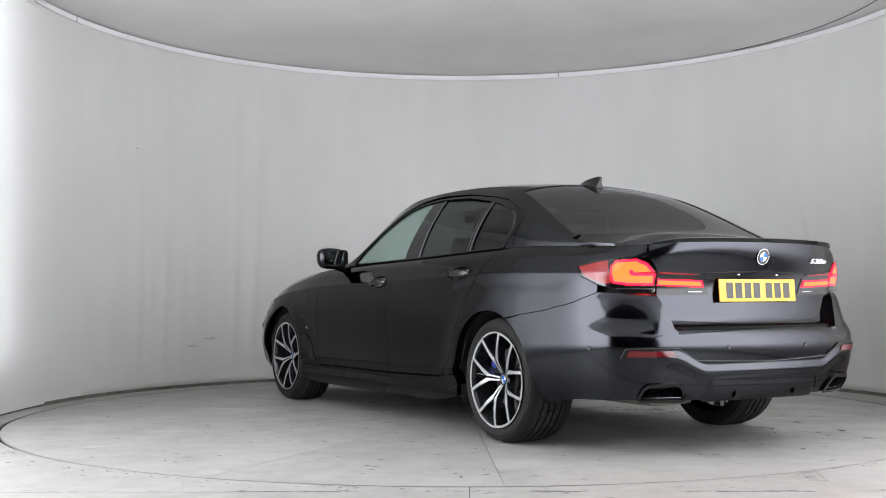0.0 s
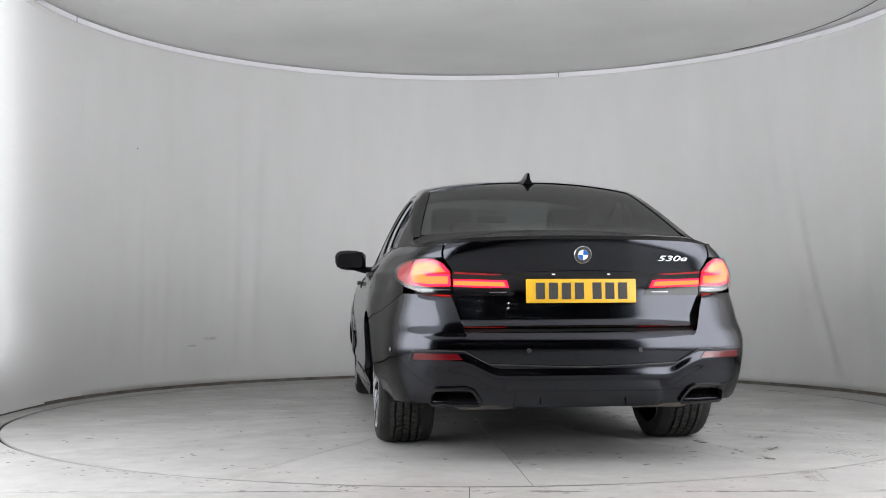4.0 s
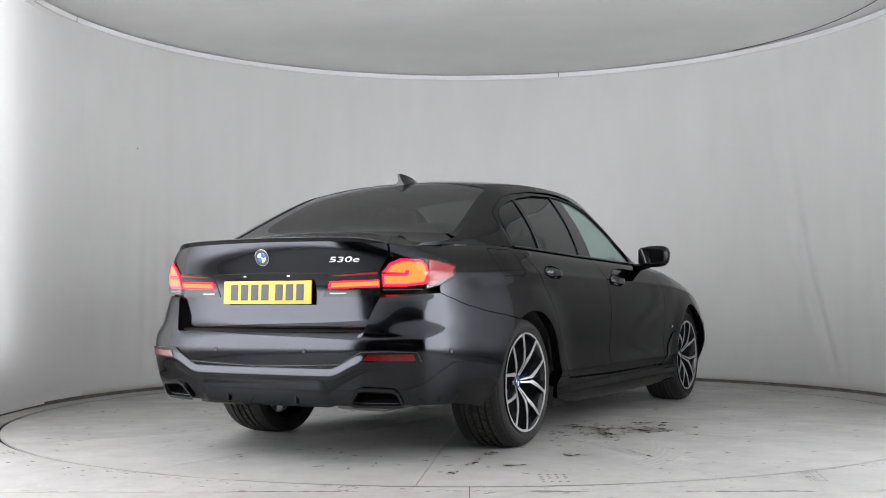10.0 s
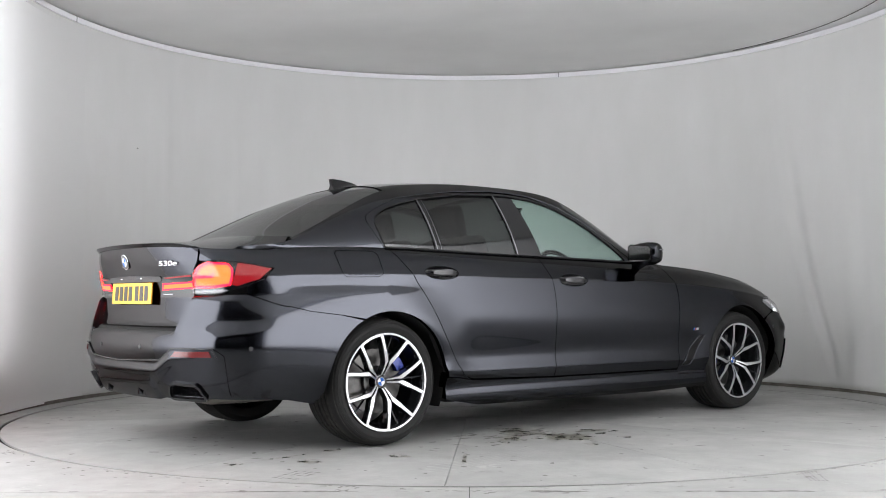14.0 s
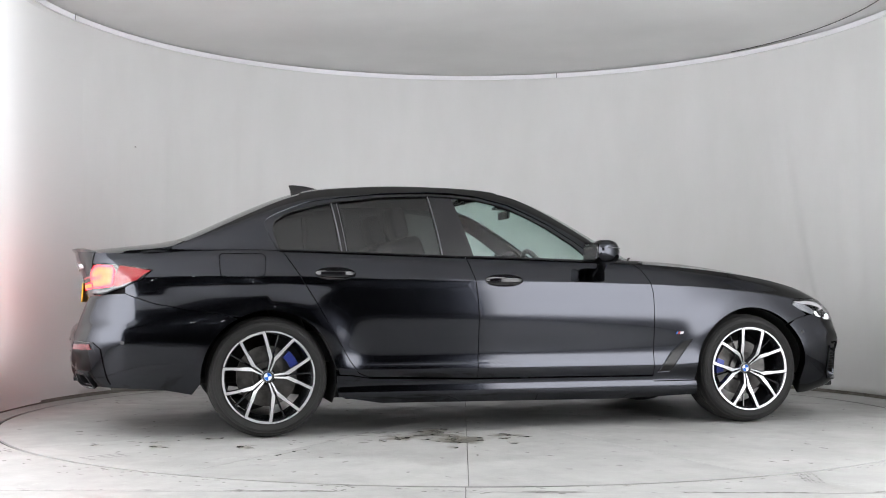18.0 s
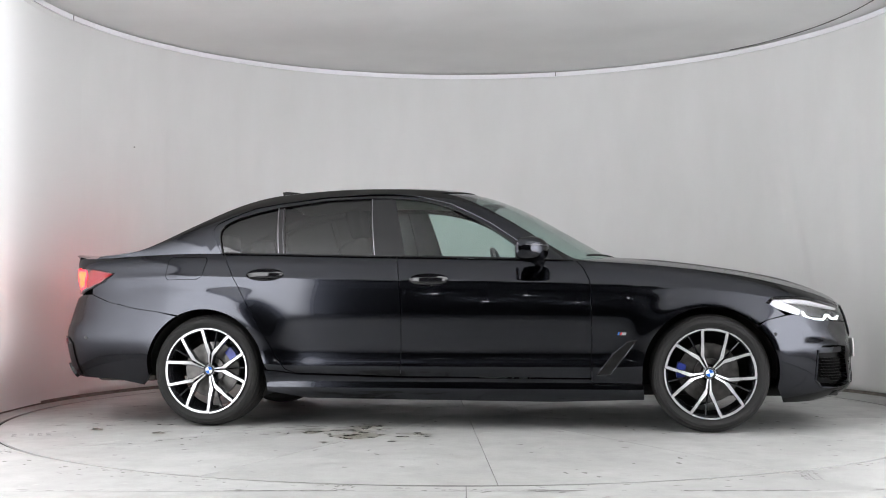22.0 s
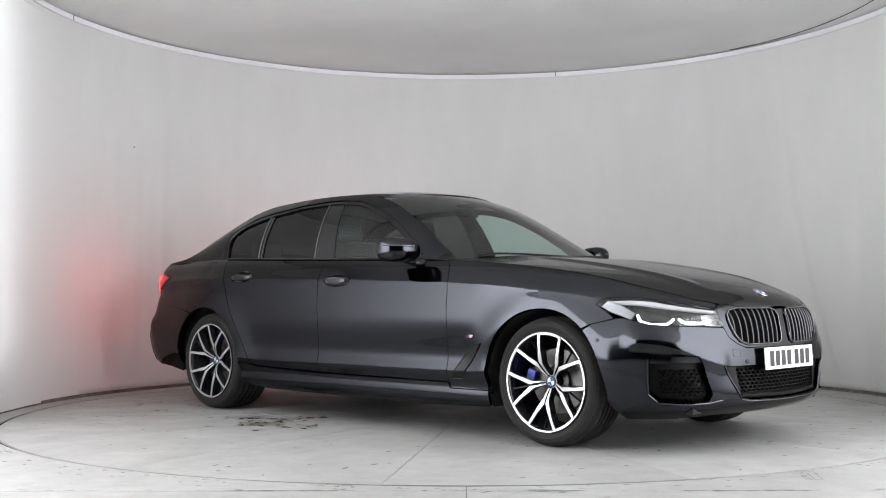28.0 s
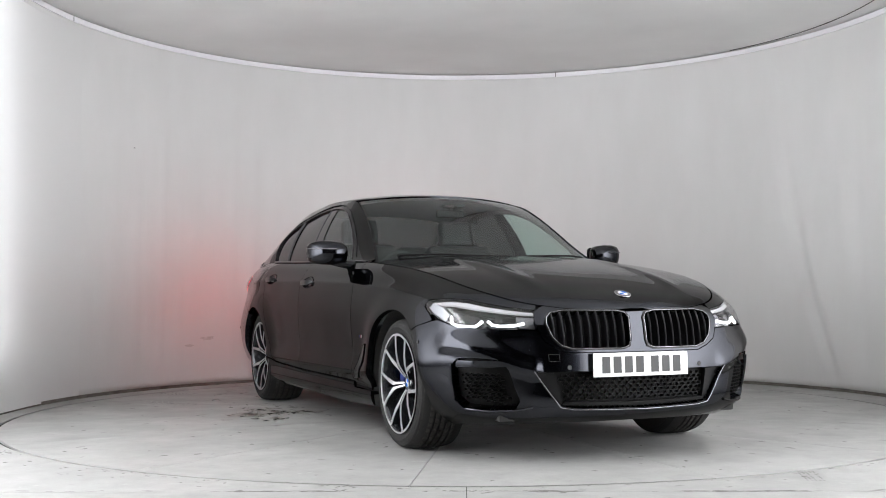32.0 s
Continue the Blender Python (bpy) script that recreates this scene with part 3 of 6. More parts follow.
def curve(*pairs):
    """A natural cubic through (x, y) pairs, straight beyond its ends."""
    xs, ys = np.array([q[0] for q in pairs], float), np.array([q[1] for q in pairs], float)
    h = np.diff(xs)
    count = len(xs)
    a, b = np.zeros((count, count)), np.zeros(count)
    a[0, 0] = a[-1, -1] = 1
    for i in range(1, count - 1):
        a[i, i - 1:i + 2] = h[i - 1], 2 * (h[i - 1] + h[i]), h[i]
        b[i] = 6 * ((ys[i + 1] - ys[i]) / h[i] - (ys[i] - ys[i - 1]) / h[i - 1])
    m = np.linalg.solve(a, b)

    def value(x):
        x = np.asarray(x, float)
        xc = np.clip(x, xs[0], xs[-1])
        i = np.clip(np.searchsorted(xs, xc) - 1, 0, count - 2)
        d0, d1 = xc - xs[i], xs[i + 1] - xc
        y = m[i] * d1 ** 3 / (6 * h[i]) + m[i + 1] * d0 ** 3 / (6 * h[i]) + (ys[i] / h[i] - m[i] * h[i] / 6) * d1 + (ys[i + 1] / h[i] - m[i + 1] * h[i] / 6) * d0
        s0 = (ys[1] - ys[0]) / h[0] - h[0] * (2 * m[0] + m[1]) / 6
        s1 = (ys[-1] - ys[-2]) / h[-1] + h[-1] * (m[-2] + 2 * m[-1]) / 6
        return y + s0 * np.minimum(x - xs[0], 0) + s1 * np.maximum(x - xs[-1], 0)
    return value


def sm(t):
    t = np.clip(t, 0, 1)
    return t * t * (3 - 2 * t)


# height of the side's upper edge: boot edge, belt, bonnet edge
BELT = curve((-2.60, 1.046), (-2.5, 1.036), (-2.4, 1.026), (-2.25, 1.024), (-2.1, 1.030), (-1.7, 1.045), (-1.3, 1.042), (-0.6, 1.022), (0.0, 1.008), (0.5, 0.993), (0.85, 0.978), (1.2, 0.952), (1.5, 0.918),
             (1.75, 0.876), (1.95, 0.828), (2.1, 0.785), (2.22, 0.745), (2.345, 0.705))
# half width by height, at the doors
SECTION = curve((0.10, 0.80), (0.16, 0.850), (0.20, 0.888), (0.25, 0.900), (0.29, 0.896), (0.33, 0.910), (0.37, 0.921), (0.41, 0.913), (0.46, 0.9095), (0.53, 0.9145), (0.61, 0.9215),
                (0.70, 0.9255), (0.78, 0.9205), (0.84, 0.9130), (0.875, 0.9075), (0.888, 0.9045), (0.898, 0.8980), (0.92, 0.8830), (0.96, 0.857), (0.99, 0.832), (1.02, 0.797), (1.06, 0.75))
# the same at the bumpers, plain and tucked in below
END_SECTION = curve((0.10, 0.70), (0.16, 0.775), (0.22, 0.840), (0.30, 0.882), (0.38, 0.906), (0.46, 0.918), (0.54, 0.924), (0.62, 0.926), (0.70, 0.924), (0.78, 0.9175), (0.84, 0.9105), (0.875, 0.9055), (0.888, 0.9025),
                    (0.898, 0.8960), (0.92, 0.881), (0.96, 0.857), (0.99, 0.832), (1.02, 0.797), (1.06, 0.75))
NOSE = curve((0.10, 2.05), (0.16, 2.22), (0.21, 2.345), (0.26, 2.385), (0.34, 2.385), (0.45, 2.378), (0.55, 2.37), (0.63, 2.358), (0.70, 2.340), (0.76, 2.30), (0.82, 2.22))
TAIL = curve((0.15, 2.33), (0.22, 2.43), (0.30, 2.525), (0.40, 2.565), (0.50, 2.582), (0.585, 2.580), (0.615, 2.562), (0.645, 2.525), (0.70, 2.505), (0.80, 2.498), (0.90, 2.520),
             (0.97, 2.548), (1.03, 2.565), (1.08, 2.57))
FRONT_S, REAR_S, FRONT_L, REAR_L = 1.95, -2.05, 1.10, 1.12
FRONT_END, REAR_END = FRONT_S + FRONT_L, REAR_S - REAR_L


def width(x, z):
    zb = BELT(np.clip(x, -2.6, 2.35))
    k = np.where(z > 0.5, 0.5 + (z - 0.5) * 0.52 / (zb - 0.5), z)
    ends = sm((np.abs(x) - 1.62) / 0.30)
    w = SECTION(k) * (1 - ends) + END_SECTION(k) * ends
    w = w + 0.004 - 0.010 * np.clip(np.abs(x + 0.1) / 1.6, 0, 1) ** 2
    for x0, r, swell, wide in ((1.4875, 0.378, 0.021, 0.10), (-1.4875, 0.370, 0.026, 0.13)):
        d = np.hypot(x - x0, z - 0.336) - r
        wide = np.where((x < x0) & (x0 < 0), 0.24, wide)
        bell = np.exp(-(d / wide) ** 2)
        if x0 < 0:
            # behind the rear arch the swell falls off straight
            back = sm((x0 - 0.02 - x) / 0.14)
            bell = bell * (1 - back) + 1.12 * np.exp(-np.maximum(d, 0) / 0.27) * back
        w = w + swell * bell * sm((z - 0.25) / 0.2)
    w = w - 0.055 * sm((-x - 1.3) / 1.0) * sm((z - 0.5) / 0.45) - 0.017 * sm((-x - 1.6) / 0.8) - 0.026 * np.clip((-x - 1.72) / 0.65, 0, 1) * (1 - sm((z - 0.78) / 0.15)) - 0.004 * sm((-x - 1.7) / 0.5) * sm((0.66 - z) / 0.3)
    w = w - 0.006 * np.exp(-((z - 0.845) / 0.034) ** 2) * sm((-x - 1.05) / 0.25) * sm((x + 2.14) / 0.20)
    w = w - 0.040 * sm((x - 1.0) / 0.9) * sm((z - 0.45) / 0.3)
    return w


def skin(s, z):
    """The car's left flank, nose and tail: s runs along it (x in the middle part), z is the height."""
    s, z = np.broadcast_arrays(np.asarray(s, float), np.asarray(z, float))
    x, y = s.copy(), np.empty_like(s)
    f, r = s > FRONT_S, s < REAR_S
    for sel, x0, n, sign, s0, length, end in ((f, 1.30, 6.0, 1, FRONT_S, FRONT_L, NOSE), (r, 1.40, 11.0, -1, -REAR_S, REAR_L, TAIL)):
        if sel.any():
            xe = end(z[sel])
            t = np.clip((sign * s[sel] - s0) / length, 0, 1)
            p0 = np.arcsin(np.clip((s0 - x0) / (xe - x0), 0, 1) ** (n / 2))
            p = p0 + (math.pi / 2 - p0) * t
            x[sel] = sign * (x0 + (xe - x0) * np.sin(p) ** (2 / n))
            y[sel] = width(x[sel], z[sel]) * np.cos(p)
            if sign > 0:
                # crest over the bumper's side ducts
                d = z[sel] - 0.44 - 0.12 * sm((y[sel] - 0.50) / 0.38)
                crest = 0.012 * sm((0.09 - d) / 0.09) * sm((d + 0.055) / 0.055) * sm(t / 0.10) * sm((y[sel] - 0.47) / 0.06)
                x[sel] += crest * np.sin(p)
                y[sel] += crest * np.cos(p)
    m = ~(f | r)
    if m.any():
        w = width(x[m], z[m])
        fr = np.clip((x[m] - 1.3) / (NOSE(z[m]) - 1.3), 0, 1) ** 6.0
        re = np.clip((-x[m] - 1.4) / (TAIL(z[m]) - 1.4), 0, 1) ** 11.0
        y[m] = w * np.sqrt(np.clip(1 - fr, 0, 1)) * np.sqrt(np.clip(1 - re, 0, 1))
    return np.stack([x, y, z], -1)


@lru_cache(maxsize=None)
def nose_s(y, z):
    """Where on the nose the half width is y."""
    lo, hi = FRONT_S, FRONT_END
    for _ in range(40):
        mid = (lo + hi) / 2
        lo, hi = (mid, hi) if skin(mid, z)[1] > y else (lo, mid)
    return lo


@lru_cache(maxsize=None)
def tail_s(y, z):
    lo, hi = REAR_END, REAR_S
    for _ in range(40):
        mid = (lo + hi) / 2
        lo, hi = (lo, mid) if skin(mid, z)[1] > y else (mid, hi)
    return hi


def around(s, z):
    """The skin on past the middle of nose and tail, to the other side."""
    s, z = np.broadcast_arrays(np.asarray(s, float), np.asarray(z, float))
    over, under = s > FRONT_END, s < REAR_END
    q = skin(np.where(over, 2 * FRONT_END - s, np.where(under, 2 * REAR_END - s, s)), z)
    q[..., 1] *= np.where(over | under, -1, 1)
    return q


def whole(half, end):
    """A closed outline from its half, whose first and last points lie on the middle line."""
    return list(half) + [(2 * end - s, z) for s, z in half[::-1][1:-1]]


def twin(outline, end):
    return [(2 * end - s, z) for s, z in outline][::-1]


def X(x, z):
    """A point of the flank by its x, as (s, z)."""
    if REAR_S <= x <= FRONT_S:
        return (x, z)
    lo, hi = (FRONT_S, FRONT_END) if x > 0 else (REAR_END, REAR_S)
    for _ in range(40):
        mid = (lo + hi) / 2
        lo, hi = (mid, hi) if skin(mid, z)[0] < x else (lo, mid)
    return (lo, z)


def N(y, z):
    return (nose_s(y, z), z)


def T(y, z):
    return (tail_s(y, z), z)


def belt_edge(s):
    """The upper edge of the flank at s."""
    s = np.asarray(s, float)
    z = BELT(np.clip(s, -2.5, 2.3))
    for _ in range(12):
        z = BELT(skin(s, z)[..., 0])
    return skin(s, z)


EDGE_S = np.concatenate([np.linspace(REAR_END, REAR_S, 80), np.linspace(REAR_S, FRONT_S, 120)[1:], np.linspace(FRONT_S, FRONT_END, 80)[1:]])
EDGE = belt_edge(EDGE_S)


def edge_y(x):
    """Half width of the flank's upper edge at x."""
    return np.interp(x, EDGE[:, 0], EDGE[:, 1])


# middle line over bonnet, windscreen, roof, rear window and boot
BONNET_MID = curve((0.6, 1.065), (0.9, 1.028), (1.2, 1.000), (1.5, 0.962), (1.8, 0.912), (2.05, 0.855), (2.2, 0.805), (2.30, 0.752), (2.345, 0.712))
ROOF_MID = curve((-2.57, 1.048), (-2.40, 1.068), (-2.2, 1.092), (-2.0, 1.126), (-1.86, 1.182), (-1.7, 1.258), (-1.53, 1.336), (-1.36, 1.404), (-1.18, 1.449), (-1.0, 1.468), (-0.75, 1.483),
                 (-0.45, 1.485), (-0.2, 1.479), (0.0, 1.460), (0.2, 1.412), (0.4, 1.330), (0.6, 1.220), (0.8, 1.104), (0.95, 1.018))
ROOF_EDGE_Y = curve((-2.57, 0.70), (-2.3, 0.735), (-2.05, 0.738), (-1.8, 0.708), (-1.55, 0.656), (-1.3, 0.608), (-1.0, 0.583), (-0.5, 0.585), (0.0, 0.600), (0.3, 0.640), (0.55, 0.690), (0.75, 0.745), (0.95, 0.80))
ROOF_DROP = curve((-2.57, 0.038), (-2.2, 0.050), (-1.9, 0.060), (-1.6, 0.058), (-1.2, 0.049), (-0.8, 0.046), (-0.2, 0.052), (0.0, 0.066), (0.2, 0.102), (0.4, 0.134), (0.58, 0.150), (0.75, 0.150), (0.95, 0.135))


def top_edge(x):
    """Half width and drop of the roof's and the boot deck's side edge at x."""
    t = sm((-1.98 - x) / 0.24)
    return ROOF_EDGE_Y(x) * (1 - t) + np.maximum(edge_y(x), 0.03) * t, ROOF_DROP(x) * (1 - t) + (ROOF_MID(x) - BELT(x)) * t


def top(x, y):
    """Roof, both screens and the boot's deck, as a height over the plan."""
    x, y = np.broadcast_arrays(np.asarray(x, float), np.asarray(y, float))
    e, d = top_edge(x)
    return np.stack([x, y, ROOF_MID(x) - d * np.clip(np.abs(y) / e, 0, 1.1) ** 2.3], -1)


def bonnet(x, y):
    e = np.maximum(edge_y(x), 0.02)
    u = np.clip(np.abs(y) / e, 0, 1.05)
    mid, low = BONNET_MID(x), BELT(x)
    ridge = 0.010 * np.exp(-((np.abs(y) - 0.42 - 0.06 * (1.6 - x)) / 0.05) ** 2) * sm((x - 0.8) / 0.5) * sm((2.3 - x) / 0.4)
    return np.stack(np.broadcast_arrays(x, y, mid - (mid - low) * u ** 2.6 + ridge), -1)


def cabin(x, z):
    """The left side of the cabin: windows and pillars, from the belt up to the roof's edge."""
    x, z = np.broadcast_arrays(np.asarray(x, float), np.asarray(z, float))
    ye, drop = top_edge(x)
    zb, ze, yb = BELT(x), ROOF_MID(x) - drop, edge_y(x)
    v = (z - zb) / np.maximum(ze - zb, 0.02)
    full = np.clip((ze - zb) / 0.3, 0, 1)
    return np.stack([x, yb + (ye - yb) * v + 0.030 * full * 4 * v * (1 - v), z], -1)


def tangent_normal(surface, a, b, e=1e-3):
    da = surface(a + e, b) - surface(a - e, b)
    db = surface(a, b + e) - surface(a, b - e)
    n = np.cross(da, db)
    return n / np.maximum(np.linalg.norm(n, axis=-1, keepdims=True), 1e-12)


def close_up(outline, step):
    """An outline with more points on its long edges."""
    out = []
    for (a, b), (c, d) in zip(outline, outline[1:] + outline[:1]):
        k = max(1, int(math.hypot(c - a, d - b) / step))
        out += [(a + (c - a) * i / k, b + (d - b) * i / k) for i in range(k)]
    return out


def open_line(points, step):
    """A line with more points on its long stretches."""
    out = []
    for (a, b), (c, d) in zip(points, points[1:]):
        k = max(1, int(math.hypot(c - a, d - b) / step))
        out += [(a + (c - a) * i / k, b + (d - b) * i / k) for i in range(k)]
    return out + [points[-1]]


def shrink(outline, gap):
    """An outline drawn in by gap."""
    pts = np.array(outline, float)
    area = np.sum(pts[:, 0] * np.roll(pts[:, 1], -1) - np.roll(pts[:, 0], -1) * pts[:, 1])
    out = []
    count = len(pts)
    for i in range(count):
        a, b, c = pts[i - 1], pts[i], pts[(i + 1) % count]
        d0, d1 = b - a, c - b
        d0, d1 = d0 / (np.linalg.norm(d0) + 1e-9), d1 / (np.linalg.norm(d1) + 1e-9)
        n0, n1 = np.array([-d0[1], d0[0]]), np.array([-d1[1], d1[0]])
        n = n0 + n1
        n = n / max(n @ n / 2, 0.6)
        out.append(tuple(b + n * gap * math.copysign(1, area)))
    return out


def unit(v):
    return v / np.maximum(np.linalg.norm(v, axis=-1, keepdims=True), 1e-9)


def roof_edge_normal(x, side):
    """The normal half way between the roof and the cabin's side, at the rail between them."""
    e, drop = top_edge(x)
    a = tangent_normal(top, x, e * 0.97)
    b = -tangent_normal(cabin, x, ROOF_MID(x) - drop - 0.012)
    n = unit(a + b)
    n[..., 1] *= side
    return n


def rounded_top(x, y):
    n = tangent_normal(top, x, y)
    e, _ = top_edge(x)
    w = sm((np.abs(y) / e - 0.74) / 0.26)[..., None] * sm((x + 2.0) / 0.2)[..., None]
    return unit(n * (1 - w) + roof_edge_normal(x, np.where(y < 0, -1, 1)) * w)


def rounded_cabin(x, z):
    n = tangent_normal(cabin, x, z)
    _, drop = top_edge(x)
    zb, ze = BELT(x), ROOF_MID(x) - drop
    w = sm(((z - zb) / np.maximum(ze - zb, 0.02) - 0.70) / 0.30)[..., None] * sm((x + 2.0) / 0.2)[..., None]
    return unit(n * (1 - w) - roof_edge_normal(x, 1) * w)


def sheet(surface, outline, out, step=(0.03, 0.025), gap=0.0, lift=0.0, deep=0.012, mirror=1, holes=(), soft=None):
    """Verts, faces and normals of a panel: an outline on a surface, with a turned-in rim. out: +1 or -1, the side on which the normal points."""
    loop = close_up(shrink(outline, gap) if gap else list(outline), min(step))
    loops = [loop] + [close_up(list(h), min(step)) for h in holes]
    pts, edges = [], []
    for lp in loops:
        k0 = len(pts)
        pts += lp
        edges += [(k0 + i, k0 + (i + 1) % len(lp)) for i in range(len(lp))]
    p = np.array(loop)
    lo, hi = p.min(0), p.max(0)
    rim = np.array(pts)
    ga, gb = np.meshgrid(np.arange(lo[0] + step[0], hi[0], step[0]), np.arange(lo[1] + step[1], hi[1], step[1]))
    for q in np.stack([ga.ravel(), gb.ravel()], -1).reshape(-1, 2):
        near = rim[np.abs(rim[:, 0] - q[0]) < step[0]]
        if not len(near) or np.min((near[:, 0] - q[0]) ** 2 + (near[:, 1] - q[1]) ** 2) > (0.45 * min(step)) ** 2:
            pts.append((float(q[0]), float(q[1])))
    v2, e2, f2, ov, _, _ = delaunay_2d_cdt([Vector(q) for q in pts], edges, [], 2 if holes else 1, 1e-6)
    ab = np.array([(v[0], v[1]) for v in v2])
    faces = [tuple(f) for f in f2]
    if holes:
        keep = []
        for f in faces:
            c = ab[list(f)].mean(0)
            if inside(c, loop) and not any(inside(c, h) for h in loops[1:]):
                keep.append(f)
        faces = keep
    used = sorted({i for f in faces for i in f})
    back = {i: k for k, i in enumerate(used)}
    ab = ab[used]
    faces = [tuple(back[i] for i in f) for f in faces]
    pos = surface(ab[:, 0], ab[:, 1])
    nor = tangent_normal(surface, ab[:, 0], ab[:, 1]) * out
    pos = pos + nor * lift
    if soft is not None:
        nor = soft(ab[:, 0], ab[:, 1]) * out
    counts = {}
    for f in faces:
        for i in range(3):
            a, b = f[i], f[(i + 1) % 3]
            counts[(a, b)] = counts.get((a, b), 0) + 1
    border = [(a, b) for (a, b) in counts if (b, a) not in counts]
    f0 = faces[0]
    g = np.cross(pos[f0[1]] - pos[f0[0]], pos[f0[2]] - pos[f0[0]])
    flip = g @ nor[f0[0]] < 0
    verts, normals = pos.tolist(), nor.tolist()
    tris = [f[::-1] if flip else f for f in faces]
    for a, b in border:
        d = pos[b] - pos[a]
        side = np.cross(d, nor[a]) * (-1 if flip else 1)
        side = side / (np.linalg.norm(side) + 1e-12)
        k = len(verts)
        verts += [pos[a].tolist(), pos[b].tolist(), (pos[b] - nor[b] * deep).tolist(), (pos[a] - nor[a] * deep).tolist()]
        normals += [side.tolist()] * 4
        tris.append((k, k + 1, k + 2, k + 3) if flip else (k + 3, k + 2, k + 1, k))
    if mirror < 0:
        verts = [(x, -y, z) for x, y, z in verts]
        normals = [(x, -y, z) for x, y, z in normals]
        tris = [f[::-1] for f in tris]
    return verts, tris, normals


def inside(q, loop):
    x, y = q
    hit = False
    j = len(loop) - 1
    for i in range(len(loop)):
        (xi, yi), (xj, yj) = loop[i], loop[j]
        if (yi > y) != (yj > y) and x < (xj - xi) * (y - yi) / (yj - yi) + xi:
            hit = not hit
        j = i
    return hit


def panel(name, sheets, mat, parent, label=""):
    verts, faces, normals = [], [], []
    for v, f, n in sheets:
        k = len(verts)
        verts += v
        normals += n
        faces += [tuple(i + k for i in q) for q in f]
    return hung(name, mesh(name, verts, faces, mat, normals), parent, label)


def arc(cx, cz, r, a0, a1, count):
    return [(cx + r * math.cos(radians(a)), cz + r * math.sin(radians(a))) for a in np.linspace(a0, a1, count)]


SIDES = (("", 1), ("", -1))
HEAD_EDGE = ((1.90, 0.800), (1.86, 0.785))
FLANK_OUT = -1
FINE = (0.03, 0.0105)
AXLE, HUB_Z = 1.4875, 0.336
ARCH_F, ARCH_R = 0.378, 0.370


def along_belt(x0, x1, count, under=0.0):
    return [(float(x), float(BELT(x)) - under) for x in np.linspace(x0, x1, count)]


# shut lines, as (x, z)
FRONT_SHUT = [(0.823, 0.307), (0.826, 0.60), (0.824, 0.80), (0.812, 0.875), (0.775, 0.945), (0.738, float(BELT(0.738)))]
MID_SHUT = [(-0.290, 0.311), (-0.284, 0.50), (-0.282, 0.666), (-0.289, 0.80), (-0.298, 0.88), (-0.330, float(BELT(-0.33)))]
REAR_SHUT = [(-0.925, 0.327), (-0.985, 0.350), (-1.040, 0.425), (-1.130, 0.580), (-1.219, 0.734), (-1.33, 0.92), (-1.408, float(BELT(-1.408)))]
BUMPER_R = [X(*q) for q in ((-1.66, 0.672), (-1.78, 0.690), (-1.95, 0.712), (-2.08, 0.738), (-2.18, 0.770), (-2.26, 0.800))]
TAIL_LAMP = [X(-2.118, 0.928), X(-2.21, 0.946), X(-2.30, 0.958), T(0.72, 0.964), T(0.67, 0.962), T(0.63, 0.938), T(0.597, 0.900), T(0.592, 0.797), T(0.70, 0.797), X(-2.36, 0.800), X(-2.26, 0.835), X(-2.17, 0.876)]
HEAD_LAMP = [X(1.800, 0.737), X(1.835, 0.768), X(1.95, 0.772), X(2.05, 0.765), X(2.12, 0.748), N(0.60, 0.730), N(0.492, 0.716), N(0.492, 0.624), N(0.60, 0.628), N(0.72, 0.633), X(2.08, 0.640), X(1.95, 0.672), X(1.86, 0.702)]
FUEL_FLAP = [(-1.755, 0.905), (-1.735, 0.884), (-1.545, 0.886), (-1.512, 0.905), (-1.502, 1.005), (-1.520, 1.026), (-1.742, 1.026), (-1.760, 1.008)]


def edge_line(s0, s1, count, drop=0.0):
    out = []
    for s in np.linspace(s0, s1, count):
        e = belt_edge(s)
        out.append((float(s), float(e[2]) - drop))
    return out


def oval(cx, cz):
    """Outline of a door handle's bowl."""
    return [(cx + 0.117 * math.cos(a), cz + 0.037 * math.sin(a)) for a in np.linspace(0, math.tau, 40)[:-1]]


